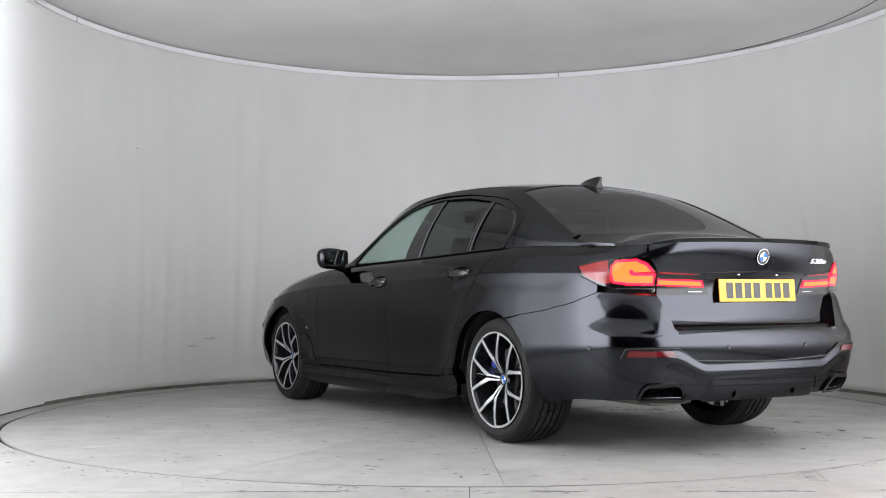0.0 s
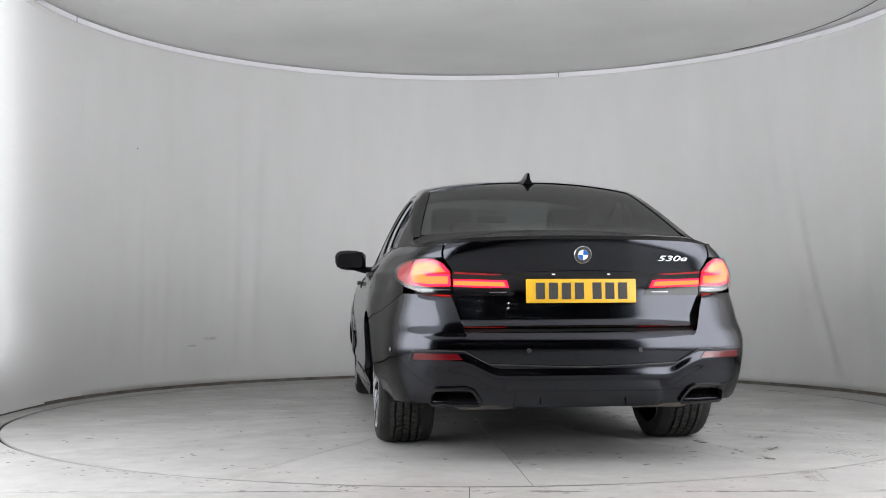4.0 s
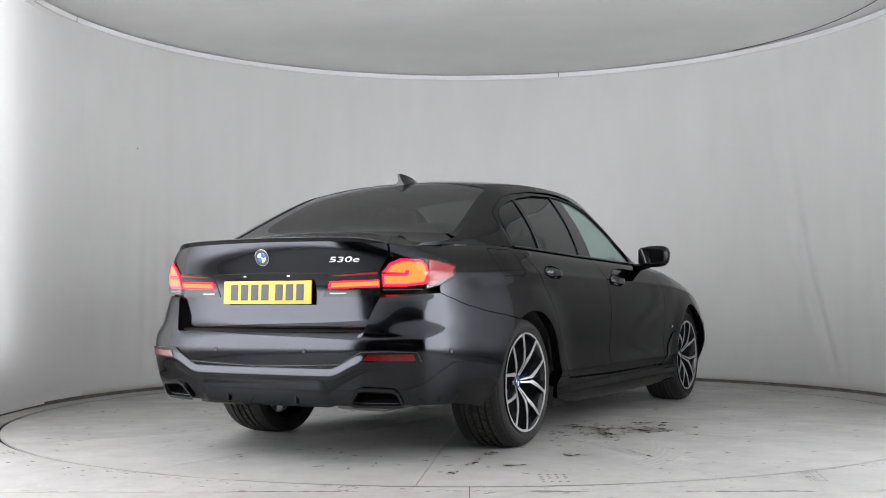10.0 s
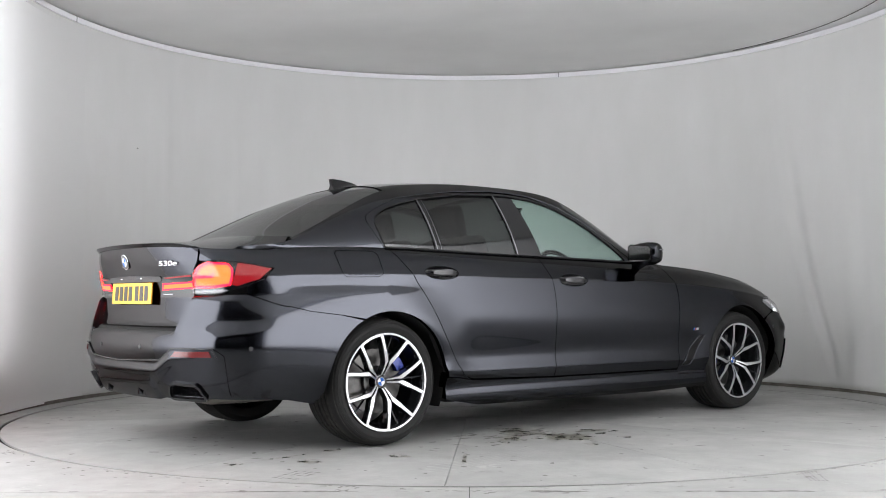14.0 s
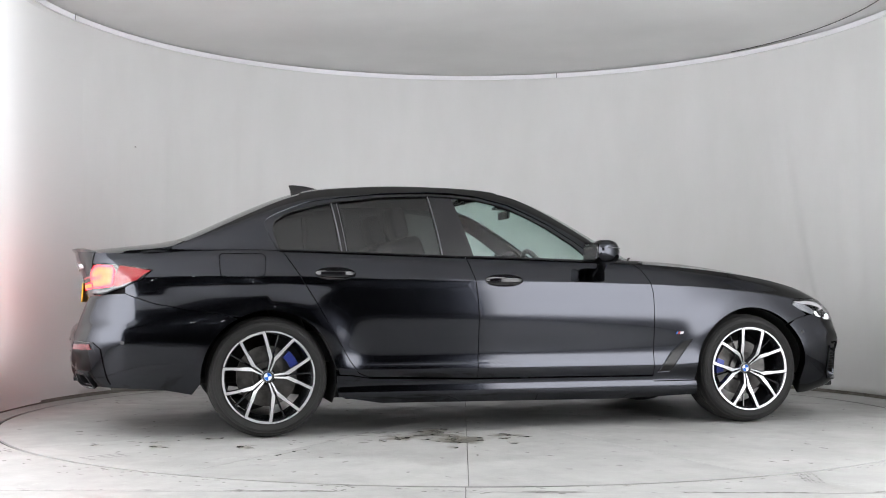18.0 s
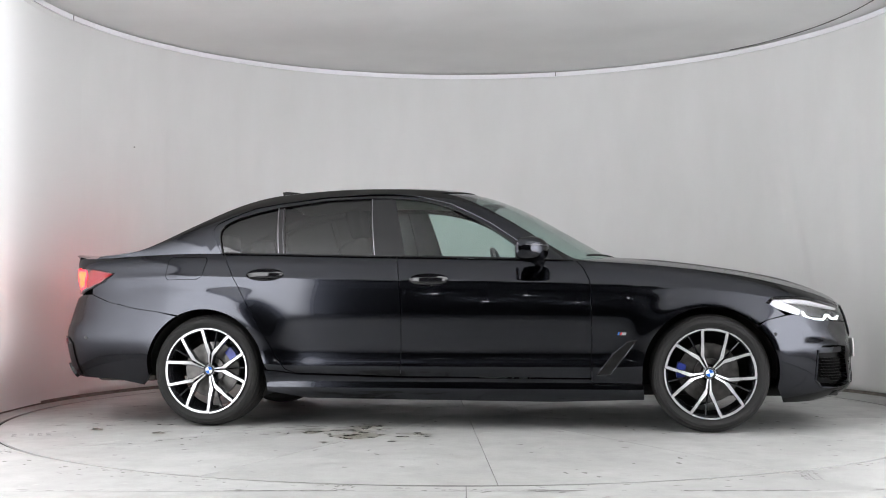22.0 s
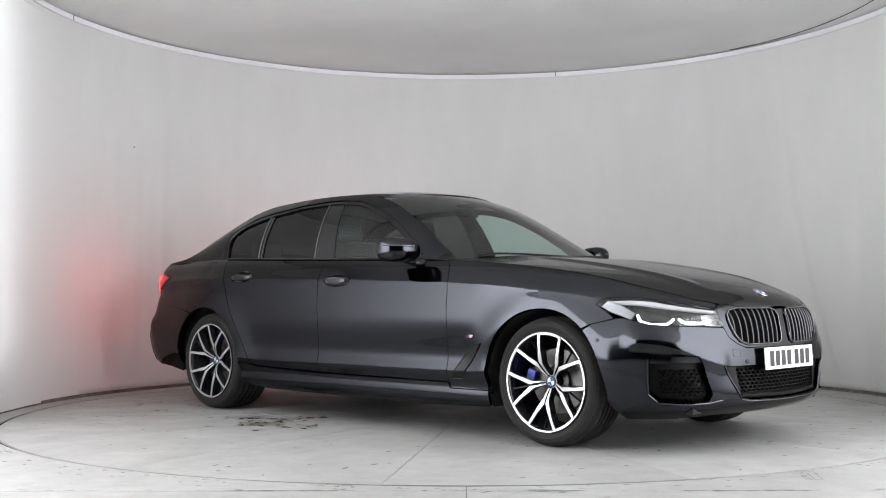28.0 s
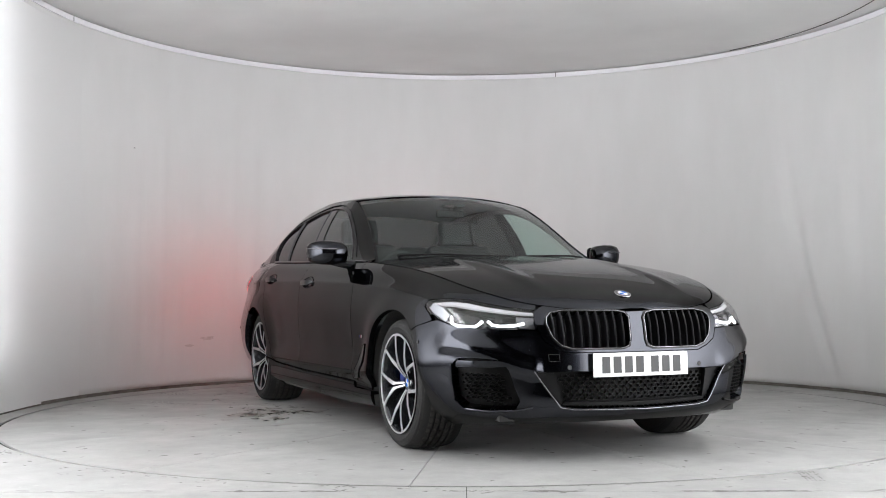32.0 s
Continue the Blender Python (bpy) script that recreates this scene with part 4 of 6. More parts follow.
def build_flanks():
    for _, m in SIDES:
        # doors
        o = FRONT_SHUT + along_belt(0.70, -0.30, 20)[0:] + MID_SHUT[::-1]
        door = panel("front_door", [sheet(skin, o, FLANK_OUT, step=FINE, gap=0.0022, mirror=m, holes=(oval(-0.122, 0.877),))], PAINT, car)
        doors.append(door)
        o = MID_SHUT + along_belt(-0.36, -1.38, 20) + REAR_SHUT[::-1]
        doors.append(panel("rear_door", [sheet(skin, o, FLANK_OUT, step=FINE, gap=0.0022, mirror=m, holes=(oval(-1.118, 0.913),))], PAINT, car))
        # front wing
        o = FRONT_SHUT + along_belt(0.78, 1.92, 34) + edge_line(1.96, nose_s(0.495, 0.725), 14)
        o += HEAD_LAMP[:7][::-1] + [HEAD_LAMP[12], (1.905, 0.668), (1.80, 0.640)]
        o += arc(AXLE, HUB_Z, ARCH_F, 48, 185, 40) + [(1.105, 0.272), (0.823, 0.272)]
        panel("front_wing", [sheet(skin, o, FLANK_OUT, step=FINE, gap=0.0022, mirror=m, deep=0.03)], PAINT, car)
        # rear quarter
        o = REAR_SHUT + along_belt(-1.45, -2.04, 20) + edge_line(-2.08, tail_s(0.655, 1.0), 14) + [T(0.640, 0.965)]
        o += TAIL_LAMP[:6][::-1][1:] + TAIL_LAMP[::-1][0:2] + BUMPER_R[::-1][0:-1]
        o += arc(-AXLE, HUB_Z, ARCH_R, 116, 12, 30) + [(-1.09, 0.33), (-1.06, 0.272), (-0.925, 0.272)]
        panel("rear_wing", [sheet(skin, o, FLANK_OUT, step=FINE, gap=0.0022, mirror=m, deep=0.03, holes=(FUEL_FLAP,) if m < 0 else ())], PAINT, car)
        if m < 0:
            panel("fuel_flap", [sheet(skin, FUEL_FLAP, FLANK_OUT, step=FINE, gap=0.003, mirror=m)], PAINT, car)
        # sill skirt
        o = [(-1.113, 0.345), (-1.02, 0.338), (-0.945, 0.326), (-0.92, 0.321), (-0.29, 0.3055), (0.82, 0.302), (0.83, 0.268), (1.112, 0.268), (1.118, 0.190), (0.6, 0.172), (-0.85, 0.182), (-1.098, 0.222)]
        panel("sill_skirt", [sheet(skin, o, FLANK_OUT, mirror=m, deep=0.06, lift=0.006)], PAINT, car, "body-coloured side skirt")


doors = []
build_flanks()


DUCT = [X(2.075, 0.300), X(2.088, 0.470), X(2.11, 0.495), N(0.76, 0.497), N(0.665, 0.487), N(0.635, 0.440), N(0.585, 0.300), N(0.60, 0.262), N(0.70, 0.255), X(2.11, 0.262)]
INTAKE = [N(0.525, 0.432), N(0.47, 0.360), N(0.402, 0.272), N(0.33, 0.262), (FRONT_END, 0.256)]
INTAKE = [(FRONT_END, 0.425), N(0.30, 0.432)] + INTAKE
INTAKE = whole(INTAKE, FRONT_END)
KIDNEY = [N(*q) for q in ((0.040, 0.575), (0.050, 0.545), (0.085, 0.532), (0.34, 0.532), (0.395, 0.548), (0.435, 0.585), (0.456, 0.640), (0.452, 0.684), (0.425, 0.706), (0.36, 0.716), (0.10, 0.714), (0.055, 0.704), (0.038, 0.68))]
DIFFUSER = whole([(REAR_END, 0.286), T(0.40, 0.286), T(0.56, 0.286), T(0.66, 0.286), X(-2.330, 0.305), X(-2.385, 0.500), T(0.780, 0.535), T(0.66, 0.538), T(0.545, 0.536), T(0.44, 0.478), T(0.22, 0.470), (REAR_END, 0.463)], REAR_END)
PIPE = ((0.692, 0.306), (0.686, 0.344), (0.670, 0.359), (0.538, 0.365), (0.508, 0.353), (0.482, 0.322), (0.473, 0.303), (0.484, 0.296), (0.682, 0.296))


def bumper_skin(s, z):
    """The rear bumper: its wings stand proud of the boot lid under the lamps."""
    q = around(s, z)
    y, zz = np.abs(q[..., 1]), q[..., 2]
    proud = np.maximum(2.577 - 0.29 * (zz - 0.60) - TAIL(zz), 0) * sm((zz - 0.590) / 0.03) * sm((0.803 - zz) / 0.03)
    proud = proud * sm((y - 0.528 - 0.32 * (zz - 0.622)) / 0.012) * sm((0.875 - y) / 0.27) * (q[..., 0] < -2.0)
    q[..., 0] -= proud
    return q


def build_ends():
    # rear bumper, one shell round the tail
    o = [(REAR_END, 0.284), T(0.60, 0.284), X(-2.40, 0.288), X(-2.15, 0.280), (-1.90, 0.243)] + arc(-AXLE, HUB_Z, ARCH_R, 185, 118, 20) + BUMPER_R[1:] + [T(0.70, 0.793), T(0.602, 0.793), T(0.575, 0.72), T(0.548, 0.622), (REAR_END, 0.622)]
    pipe = [T(*q) for q in PIPE]
    panel("rear_bumper", [sheet(bumper_skin, whole(o, REAR_END), FLANK_OUT, gap=0.0015, deep=0.045, step=(0.018, 0.014), holes=(pipe, twin(pipe, REAR_END)))], PAINT, car)
    # boot lid: rear face and deck
    face = [(REAR_END, 0.640), T(0.545, 0.640), T(0.575, 0.72), T(0.588, 0.81), T(0.593, 0.905), T(0.632, 0.965)]
    face += edge_line(tail_s(0.648, 1.0), REAR_END, 14)
    deck = [(float(q[0]), float(q[1])) for q in EDGE[::2] if q[0] < -2.0]
    deck = [(EDGE[0, 0], 0.0)] + deck[1:]
    back = [(-2.03 + 0.10 * (y / deck[-1][1]) ** 2, float(y)) for y in np.linspace(deck[-1][1], -deck[-1][1], 20)][1:-1]
    o = deck + back + [(x, -y) for x, y in deck[1:][::-1]]
    panel("boot_lid", [sheet(around, whole(face, REAR_END), FLANK_OUT), sheet(top, o, 1, step=(0.04, 0.04))], PAINT, car)
    # front bumper with its openings
    o = [(FRONT_END, 0.190), N(0.5, 0.185), X(2.1, 0.170), (1.90, 0.165)] + arc(AXLE, HUB_Z, ARCH_F, -12, 46, 16)
    o += [(1.80, 0.640), (1.905, 0.664), X(1.95, 0.670), X(2.08, 0.637), N(0.72, 0.630), N(0.60, 0.625), N(0.495, 0.620), N(0.47, 0.57), N(0.42, 0.540), N(0.36, 0.518), (FRONT_END, 0.516)]
    panel("front_bumper", [sheet(around, whole(o, FRONT_END), FLANK_OUT, gap=0.0015, deep=0.05, step=(0.016, 0.012), holes=(DUCT, INTAKE, twin(DUCT, FRONT_END)))], PAINT, car)
    # nose panel round the two grilles
    o = [(FRONT_END, 0.519), N(0.36, 0.521), N(0.42, 0.543), N(0.47, 0.573), N(0.492, 0.622), N(0.492, 0.716)] + edge_line(nose_s(0.47, 0.72), FRONT_END, 16)
    panel("nose_panel", [sheet(around, whole(o, FRONT_END), FLANK_OUT, deep=0.03, holes=(KIDNEY, twin(KIDNEY, FRONT_END)))], PAINT, car)


build_ends()


def build_tops():
    # bonnet
    e = [(float(q[0]), float(q[1])) for s, q in zip(EDGE_S, EDGE) if q[0] > 0.80]
    left = e[::2]
    if left[-1] != e[-1]:
        left.append(e[-1])
    cowl = [(0.80 + 0.20 * (1 - (y / e[0][1]) ** 2), float(y)) for y in np.linspace(-e[0][1], e[0][1], 30)][1:-1]
    o = left[:-1] + [(left[-1][0], 0.0)] + [(x, -y) for x, y in left[:-1]][::-1] + cowl
    panel("bonnet", [sheet(bonnet, o, 1, gap=0.003, step=(0.03, 0.03))], PAINT, car)
    # roof
    def rim(x0, x1, k=1.0, count=30):
        return [(float(x), float(ROOF_EDGE_Y(x)) * k) for x in np.linspace(x0, x1, count)]
    def bow(x0, ye, fall, count=16):
        return [(x0 - fall * (y / ye) ** 2, float(y)) for y in np.linspace(ye, -ye, count)]
    r = rim(-1.30, -0.10)
    front = bow(0.06, r[-1][1], 0.16)
    rear = bow(-1.20, r[0][1], 0.10)
    o = r + front[1:-1] + [(x, -y) for x, y in r[::-1]] + rear[::-1][1:-1]
    panel("roof", [sheet(top, o, 1, step=(0.04, 0.04), soft=rounded_top)], PAINT, car)
    # windscreen
    a = rim(-0.10, 0.74, 0.985)
    o = a + bow(0.98, a[-1][1], 0.24)[1:-1] + [(x, -y) for x, y in a[::-1]] + bow(0.06, a[0][1], 0.16)[::-1][1:-1]
    ws = panel("windscreen", [sheet(top, o, 1, step=(0.04, 0.04), gap=0.004, lift=-0.006, deep=0.005)], GLASS, car, "clear green-tinted windscreen")
    ws.visible_shadow = False
    # rear window
    a = rim(-1.93, -1.30, 0.95)
    o = a + bow(-1.20, a[-1][1], 0.10)[1:-1] + [(x, -y) for x, y in a[::-1]] + bow(-2.03, a[0][1], -0.10)[::-1][1:-1]
    panel("rear_window", [sheet(top, o, 1, step=(0.04, 0.04), gap=0.004, lift=-0.005, deep=0.005)], PRIVACY, car, "dark tinted rear window")
    for m in (1, -1):
        side = rim(-1.96, -1.26, 1.0)
        inn = rim(-1.96, -1.26, 0.95)
        corner = rim(-2.12, -1.88, 0.955, 10)
        panel("deck_corner", [sheet(top, corner + [(x, y * 0.78) for x, y in corner[::-1]], 1, mirror=m, lift=-0.014)], PAINT, car)
        panel("rear_pillar_edge", [sheet(top, side + inn[::-1], 1, mirror=m, soft=rounded_top)], PAINT, car)

build_tops()

# window outlines (x, z) in the cabin's side
def roof_rail(x, under):
    return float(ROOF_MID(x) - ROOF_DROP(x)) - under


DLO_TOP = [(-1.452, 1.147), (-1.454, 1.187), (-1.438, 1.220), (-1.400, 1.246), (-1.345, 1.273), (-1.225, 1.308), (-1.105, 1.335), (-0.80, 1.377), (-0.52, 1.389), (-0.381, 1.386), (-0.226, 1.371),
           (-0.120, 1.347), (-0.025, 1.318), (0.10, 1.260), (0.214, 1.197), (0.365, 1.095), (0.446, 1.017)]
FRAME_SEAM = [(-1.430, 1.046), (-1.468, 1.113), (-1.497, 1.170), (-1.503, 1.192), (-1.497, 1.214), (-1.480, 1.234), (-1.443, 1.255), (-1.350, 1.296), (-1.257, 1.333), (-1.09, 1.363), (-0.806, 1.398), (-0.518, 1.412), (-0.37, 1.409),
              (-0.22, 1.394), (-0.02, 1.342), (0.11, 1.280), (0.225, 1.220), (0.38, 1.117), (0.50, 1.025)]


def cabin_line(points, lift, m, step=0.04):
    """Points on the cabin's side, a little proud of it."""
    out = []
    for x, z in open_line(points, step):
        q = cabin(np.array(x), np.array(z)) - tangent_normal(cabin, np.array(x), np.array(z)) * lift
        out.append((q[0], q[1] * m, q[2]))
    return out


def build_cabin_sides():
    for _, m in SIDES:
        rim = [(x, float(BELT(x)) + 0.001) for x in np.linspace(-2.28, 0.80, 70)]
        crown = [(x, roof_rail(x, 0.0)) for x in np.linspace(0.78, -2.26, 90) if roof_rail(x, 0) > BELT(x) + 0.004]
        low = [(x, float(BELT(x)) + 0.006) for x in np.linspace(0.452, -1.424, 30)]
        panel("side_frame", [sheet(cabin, rim + crown, -1, holes=(DLO_TOP + low,), step=(0.03, 0.025), mirror=m, soft=rounded_cabin)], PAINT, car, "gloss black roof pillars and rail")
        for name, x0, x1, mat, lean in (("quarter_glass", -1.50, -1.066, PRIVACY, (0, 0.047)), ("rear_door_glass", -1.035, -0.466, PRIVACY, (0.045, 0.048)), ("front_door_glass", -0.288, 0.47, GLASS, (0.086, 0)),
                                        ("pillar_cover", -0.478, -0.276, GLOSS, (0.048, 0.086)), ("pillar_cover", -1.078, -1.023, GLOSS, (0.047, 0.045))):
            up = open_line(DLO_TOP, 0.008)
            up = [q for q in up if x0 - lean[0] * (q[1] - 1.02) / 0.35 <= q[0] <= x1 - lean[1] * (q[1] - 1.02) / 0.35]
            up = up[::5] + [up[-1]]
            o = up + [(x, float(BELT(x)) + 0.008) for x in np.linspace(min(x1, 0.45), max(x0, -1.422), 12)]
            panel(name, [sheet(cabin, o, -1, step=(0.05, 0.05), lift=-0.010 if mat is not GLOSS else -0.005, deep=0.004, mirror=m)], mat, car).visible_shadow = mat is not GLASS
        for (xa, xb), r in (((-1.066, -1.107), 0.0040), ((-0.468, -0.517), 0.0034), ((-1.036, -1.075), 0.0018)):
            part("glass_edge_strip", tube_bm(cabin_line([(xa, float(BELT(xa)) + 0.010), (xb, 1.334 if xa < -0.9 else 1.384)], -0.003, m), r, 6), TRIMLINE, car, "thin dark metal strip beside the side glass")
        part("frame_seam", tube_bm(cabin_line(FRAME_SEAM, 0.0005, m), 0.0026, 6), PAINT, car)
        part("window_surround", tube_bm(cabin_line([(-1.424, 1.050)] + DLO_TOP, 0.0, m), 0.0045, 6), GLOSS, car, "black moulding round the side windows")


build_cabin_sides()


def tread_blocks(w, o, parent):
    """Slanted rubber blocks round the tyre, five rows with cross cuts."""
    verts, faces = [], []
    lanes = [-0.018] + [-0.052 - (w - 0.104) * (k + 0.5) / 4 for k in range(4)] + [-w + 0.018]
    for j in range(5):
        a0, a1 = lanes[j] - (0.007 if j else -0.012), lanes[j + 1] + (0.007 if j < 4 else -0.012)
        count = 62
        for k in range(count):
            t0 = (k + 0.5 * (j % 2)) * math.tau / count
            t1 = t0 + math.tau / count * 0.84
            lean = 0.03 * (j - 2)
            b = len(verts)
            for t, a, sh in ((t0, a0, 0), (t1, a0, 0), (t1, a1, lean), (t0, a1, lean)):
                edge = 0.3235 if (j == 0 and a == a0) or (j == 4 and a == a1) else 0.3375
                for r in (edge - 0.008, edge):
                    verts.append((r * math.cos(t + sh), (a - 0.009) * o, r * math.sin(t + sh)))
            faces += [(b + 1, b + 3, b + 5, b + 7), (b, b + 1, b + 3, b + 2), (b + 2, b + 3, b + 5, b + 4), (b + 4, b + 5, b + 7, b + 6), (b + 6, b + 7, b + 1, b)]
    ob = hung("tread", mesh("tread", verts, faces, TREADDUST, smooth=False), parent)
    ob["kind"] = "stuff"


def build_wheel(front, m):
    ob = hung("wheel", None, car)
    y = (0.884 if front else 0.891) * m
    ob.location = ((AXLE if front else -AXLE), y, HUB_Z)
    half = 0.122 if front else 0.137
    o = 1 if m > 0 else -1
    # tyre: outer face near y = 0 in the wheel's space
    prof = [(0.245, -0.012), (0.2585, 0.0045), (0.2625, 0.0045), (0.2635, 0.002), (0.272, 0.007), (0.288, 0.012), (0.2895, 0.0105), (0.291, 0.0125), (0.304, 0.0095), (0.3055, 0.007), (0.307, 0.0085), (0.316, 0.003), (0.3175, -0.001), (0.3265, -0.012), (0.332, -0.034)]
    w = 2 * half - 0.01
    lands = [(0.3335, -0.052)]
    for k in range(4):
        a = -0.052 - (w - 0.104) * (k + 0.5) / 4
        lands += [(0.3335, a + 0.0055), (0.3285, a + 0.0045), (0.3285, a - 0.0045), (0.3335, a - 0.0055)]
    prof = prof + lands + [(0.3335, -w + 0.052), (0.332, -w + 0.03), (0.328, -w), (0.30, -w - 0.016), (0.25, -w)]
    part("tyre", lathe_bm([(r, (a - 0.009) * o) for r, a in prof], 72), RUBBER, ob)
    tread_blocks(w, o, ob)
    rim = [(0.244, -0.02), (0.257, -0.004), (0.258, 0.002), (0.250, 0.003), (0.243, -0.004), (0.238, -0.03), (0.228, -0.10), (0.225, -0.19)]
    part("rim", lathe_bm([(r, a * o) for r, a in rim], 72), SPOKE, ob)
    phase = 47.3 if front else 4.5
    for k in range(5):
        bm_face, bm_body = bmesh.new(), bmesh.new()
        c = phase + 72 * k
        for sgn in (1, -1):
            line = [(0.036, 10.5, 0.0036), (0.060, 8.6, 0.0042), (0.094, 7.2, 0.0052), (0.108, 7.3, 0.0092), (0.116, 8.4, 0.0100), (0.160, 14.4, 0.0092), (0.163, 14.7, 0.0074), (0.205, 17.6, 0.0076), (0.2475, 19.9, 0.0080)]
            pts = [(r * math.cos(radians(c + sgn * a)), r * math.sin(radians(c + sgn * a)), h) for r, a, h in line]
            def strip(grow, y_out, y_in, bm):
                rows = []
                for i, (px, pz, h) in enumerate(pts):
                    ax, az = pts[max(i - 1, 0)][:2]
                    bx, bz = pts[min(i + 1, len(pts) - 1)][:2]
                    d = math.hypot(bx - ax, bz - az)
                    nx, nz = -(bz - az) / d, (bx - ax) / d
                    dish = -0.075 * max(0.0, 1 - math.hypot(px, pz) / 0.25) ** 3
                    rows.append([bm.verts.new((px + nx * (h + grow) * e, (yy + dish) * o, pz + nz * (h + grow) * e)) for e, yy in ((1, y_out), (-1, y_out), (-1, y_in), (1, y_in))])
                for a, b in zip(rows, rows[1:]):
                    for q in range(4):
                        bm.faces.new((a[q], a[(q + 1) % 4], b[(q + 1) % 4], b[q]))
                bm.faces.new(rows[0])
                bm.faces.new(rows[-1][::-1])
            strip(0.0, 0.0012, -0.004, bm_face)
            strip(0.0028, -0.002, -0.045, bm_body)
        a = radians(c)
        dx, dz = math.cos(a), math.sin(a)
        spoke = part("spoke", bm_body, SPOKE, ob, smooth=False)
        part("spoke_face", bm_face, SHINE, spoke, "bright machined spoke face", smooth=False)
        part("inner_spoke", tube_bm([(0.10 * dx, -0.070 * o, 0.10 * dz), (0.245 * dx, -0.03 * o, 0.245 * dz)], 0.0055, 6), SPOKE, ob)
    for k in range(5):
        for mid, half, r0, r1 in ((phase + 72 * k + 36, 17.6, 0.2435, 0.2560), (phase + 72 * k, 17.6, 0.2490, 0.2575)):
            bm = bmesh.new()
            rows = []
            for t in np.linspace(radians(mid - half), radians(mid + half), 13):
                rows.append([bm.verts.new((r * math.cos(t), a * o, r * math.sin(t))) for r, a in ((r0, 0.0034), (r1, 0.0044), (r1, 0.0), (r0, -0.003))])
            for a, b in zip(rows, rows[1:]):
                for q in range(4):
                    bm.faces.new((a[q], a[(q + 1) % 4], b[(q + 1) % 4], b[q]))
            bm.faces.new(rows[0])
            bm.faces.new(rows[-1][::-1])
            part("rim_lip", bm, SHINE, ob, "bright machined rim edge", smooth=False)
    part("hub", lathe_bm([(r, a * o) for r, a in ((0.0, -0.056), (0.031, -0.057), (0.038, -0.062), (0.046, -0.095), (0.0, -0.095))], 32), SPOKE, ob)
    part("brake_disc", lathe_bm([(0.05, -0.092 * o), (0.082, -0.092 * o), (0.084, -0.112 * o), (0.170, -0.112 * o), (0.170, -0.137 * o), (0.05, -0.137 * o)], 48), IRON, ob)
    a0 = 150 if front else 10
    cal = [(r * math.cos(radians(a)), r * math.sin(radians(a))) for r, sweep in ((0.185, 1), (0.135, -1)) for a in np.linspace(a0 + 10, a0 + 40, 9)[::sweep]]
    part("brake_caliper", slab_bm(cal, -0.080 * o, -0.145 * o, bevel=0.006), BLUE, ob, "blue brake caliper")
    cap = bmesh.new()
    lathe_bm([(0.0, -0.050 * o), (0.030, -0.051 * o), (0.033, -0.060 * o)], 24, bm=cap)
    part("centre_cap", cap, ENAMELWHITE, ob)
    for k in (0, 1):
        q = [(0, 0)] + [(0.021 * math.cos(a), 0.021 * math.sin(a)) for a in np.linspace(k * math.pi + 0.2, k * math.pi + 0.2 + math.pi / 2, 7)]
        part("cap_field", slab_bm(q, -0.0470 * o, -0.0508 * o), ENAMELBLUE, ob, smooth=False)
    part("cap_ring", lathe_bm([(r, a * o) for r, a in ((0.0225, -0.047), (0.031, -0.048), (0.031, -0.052), (0.0225, -0.052))], 24), INK, ob)
    return ob


for front in (True, False):
    for m in (1, -1):
        build_wheel(front, m)

# underbody and wheel arches
def build_under():
    part("underbody", box_bm(-1.20, 1.95, -0.62, 0.62, 0.19, 0.25, 0.02), DARK, car)
    part("rear_tray", box_bm(-2.30, -1.20, -0.58, 0.58, 0.285, 0.32, 0.01), DARK, car)
    part("front_tray", box_bm(1.95, 2.22, -0.66, 0.66, 0.20, 0.24, 0.01), DARK, car)
    part("floor_pan", box_bm(-1.05, 1.05, -0.84, 0.84, 0.20, 0.27, 0.01), DARK, car)
    for x in (AXLE, -AXLE):
        for m in (1, -1):
            bm = bmesh.new()
            n = 28
            a = [(x + 0.385 * math.cos(t), 0.336 + 0.385 * math.sin(t)) for t in np.linspace(-0.40 if x < 0 else -0.10, math.pi + (0.40 if x > 0 else 0.10), n)]
            o1 = [bm.verts.new((px, (0.885 if abs(px) < AXLE else 0.862) * m, pz)) for px, pz in a]
            i1 = [bm.verts.new((px, 0.56 * m, pz)) for px, pz in a]
            for k in range(n - 1):
                bm.faces.new((o1[k], o1[k + 1], i1[k + 1], i1[k]))
            bm.faces.new(i1)
            part("arch_liner", bm, DARK, car)


build_under()


# ---- the car: lamps, grilles and fittings ----
def plates(name, outlines, mat, parent, lift=0.004, deep=0.004, label="", both=True, surface=None, out=-1, m=1, step=(0.03, 0.02), gap=0.0):
    return [panel(name, [sheet(surface or skin, o, out, step=step, lift=lift, deep=deep, mirror=k, gap=gap) for o in outlines], mat, parent, label) for k in ((1, -1) if both else (m,))]


def on_skin(s, z, lift, m):
    q = around(s, z) + tangent_normal(around, np.array(s, float), np.array(z, float)) * -lift
    return Vector((q[0], q[1] * m, q[2]))


def rail_on(points, radius, mat, name, parent, m, lift=0.0, label="", closed=False, fine=0.03, sides=8):
    """A round moulding that follows (s, z) points on the skin."""
    pts = close_up(list(points), fine)
    if not closed:
        last = points[-2:]
        k = max(1, int(math.hypot(last[1][0] - last[0][0], last[1][1] - last[0][1]) / fine))
        full = close_up(list(points), fine)
        n_close = max(1, int(math.hypot(points[0][0] - points[-1][0], points[0][1] - points[-1][1]) / fine))
        pts = full[:len(full) - n_close] + [points[-1]]
    return part(name, tube_bm([on_skin(s, z, lift, m) for s, z in pts], radius, sides, closed=closed), mat, parent, label)


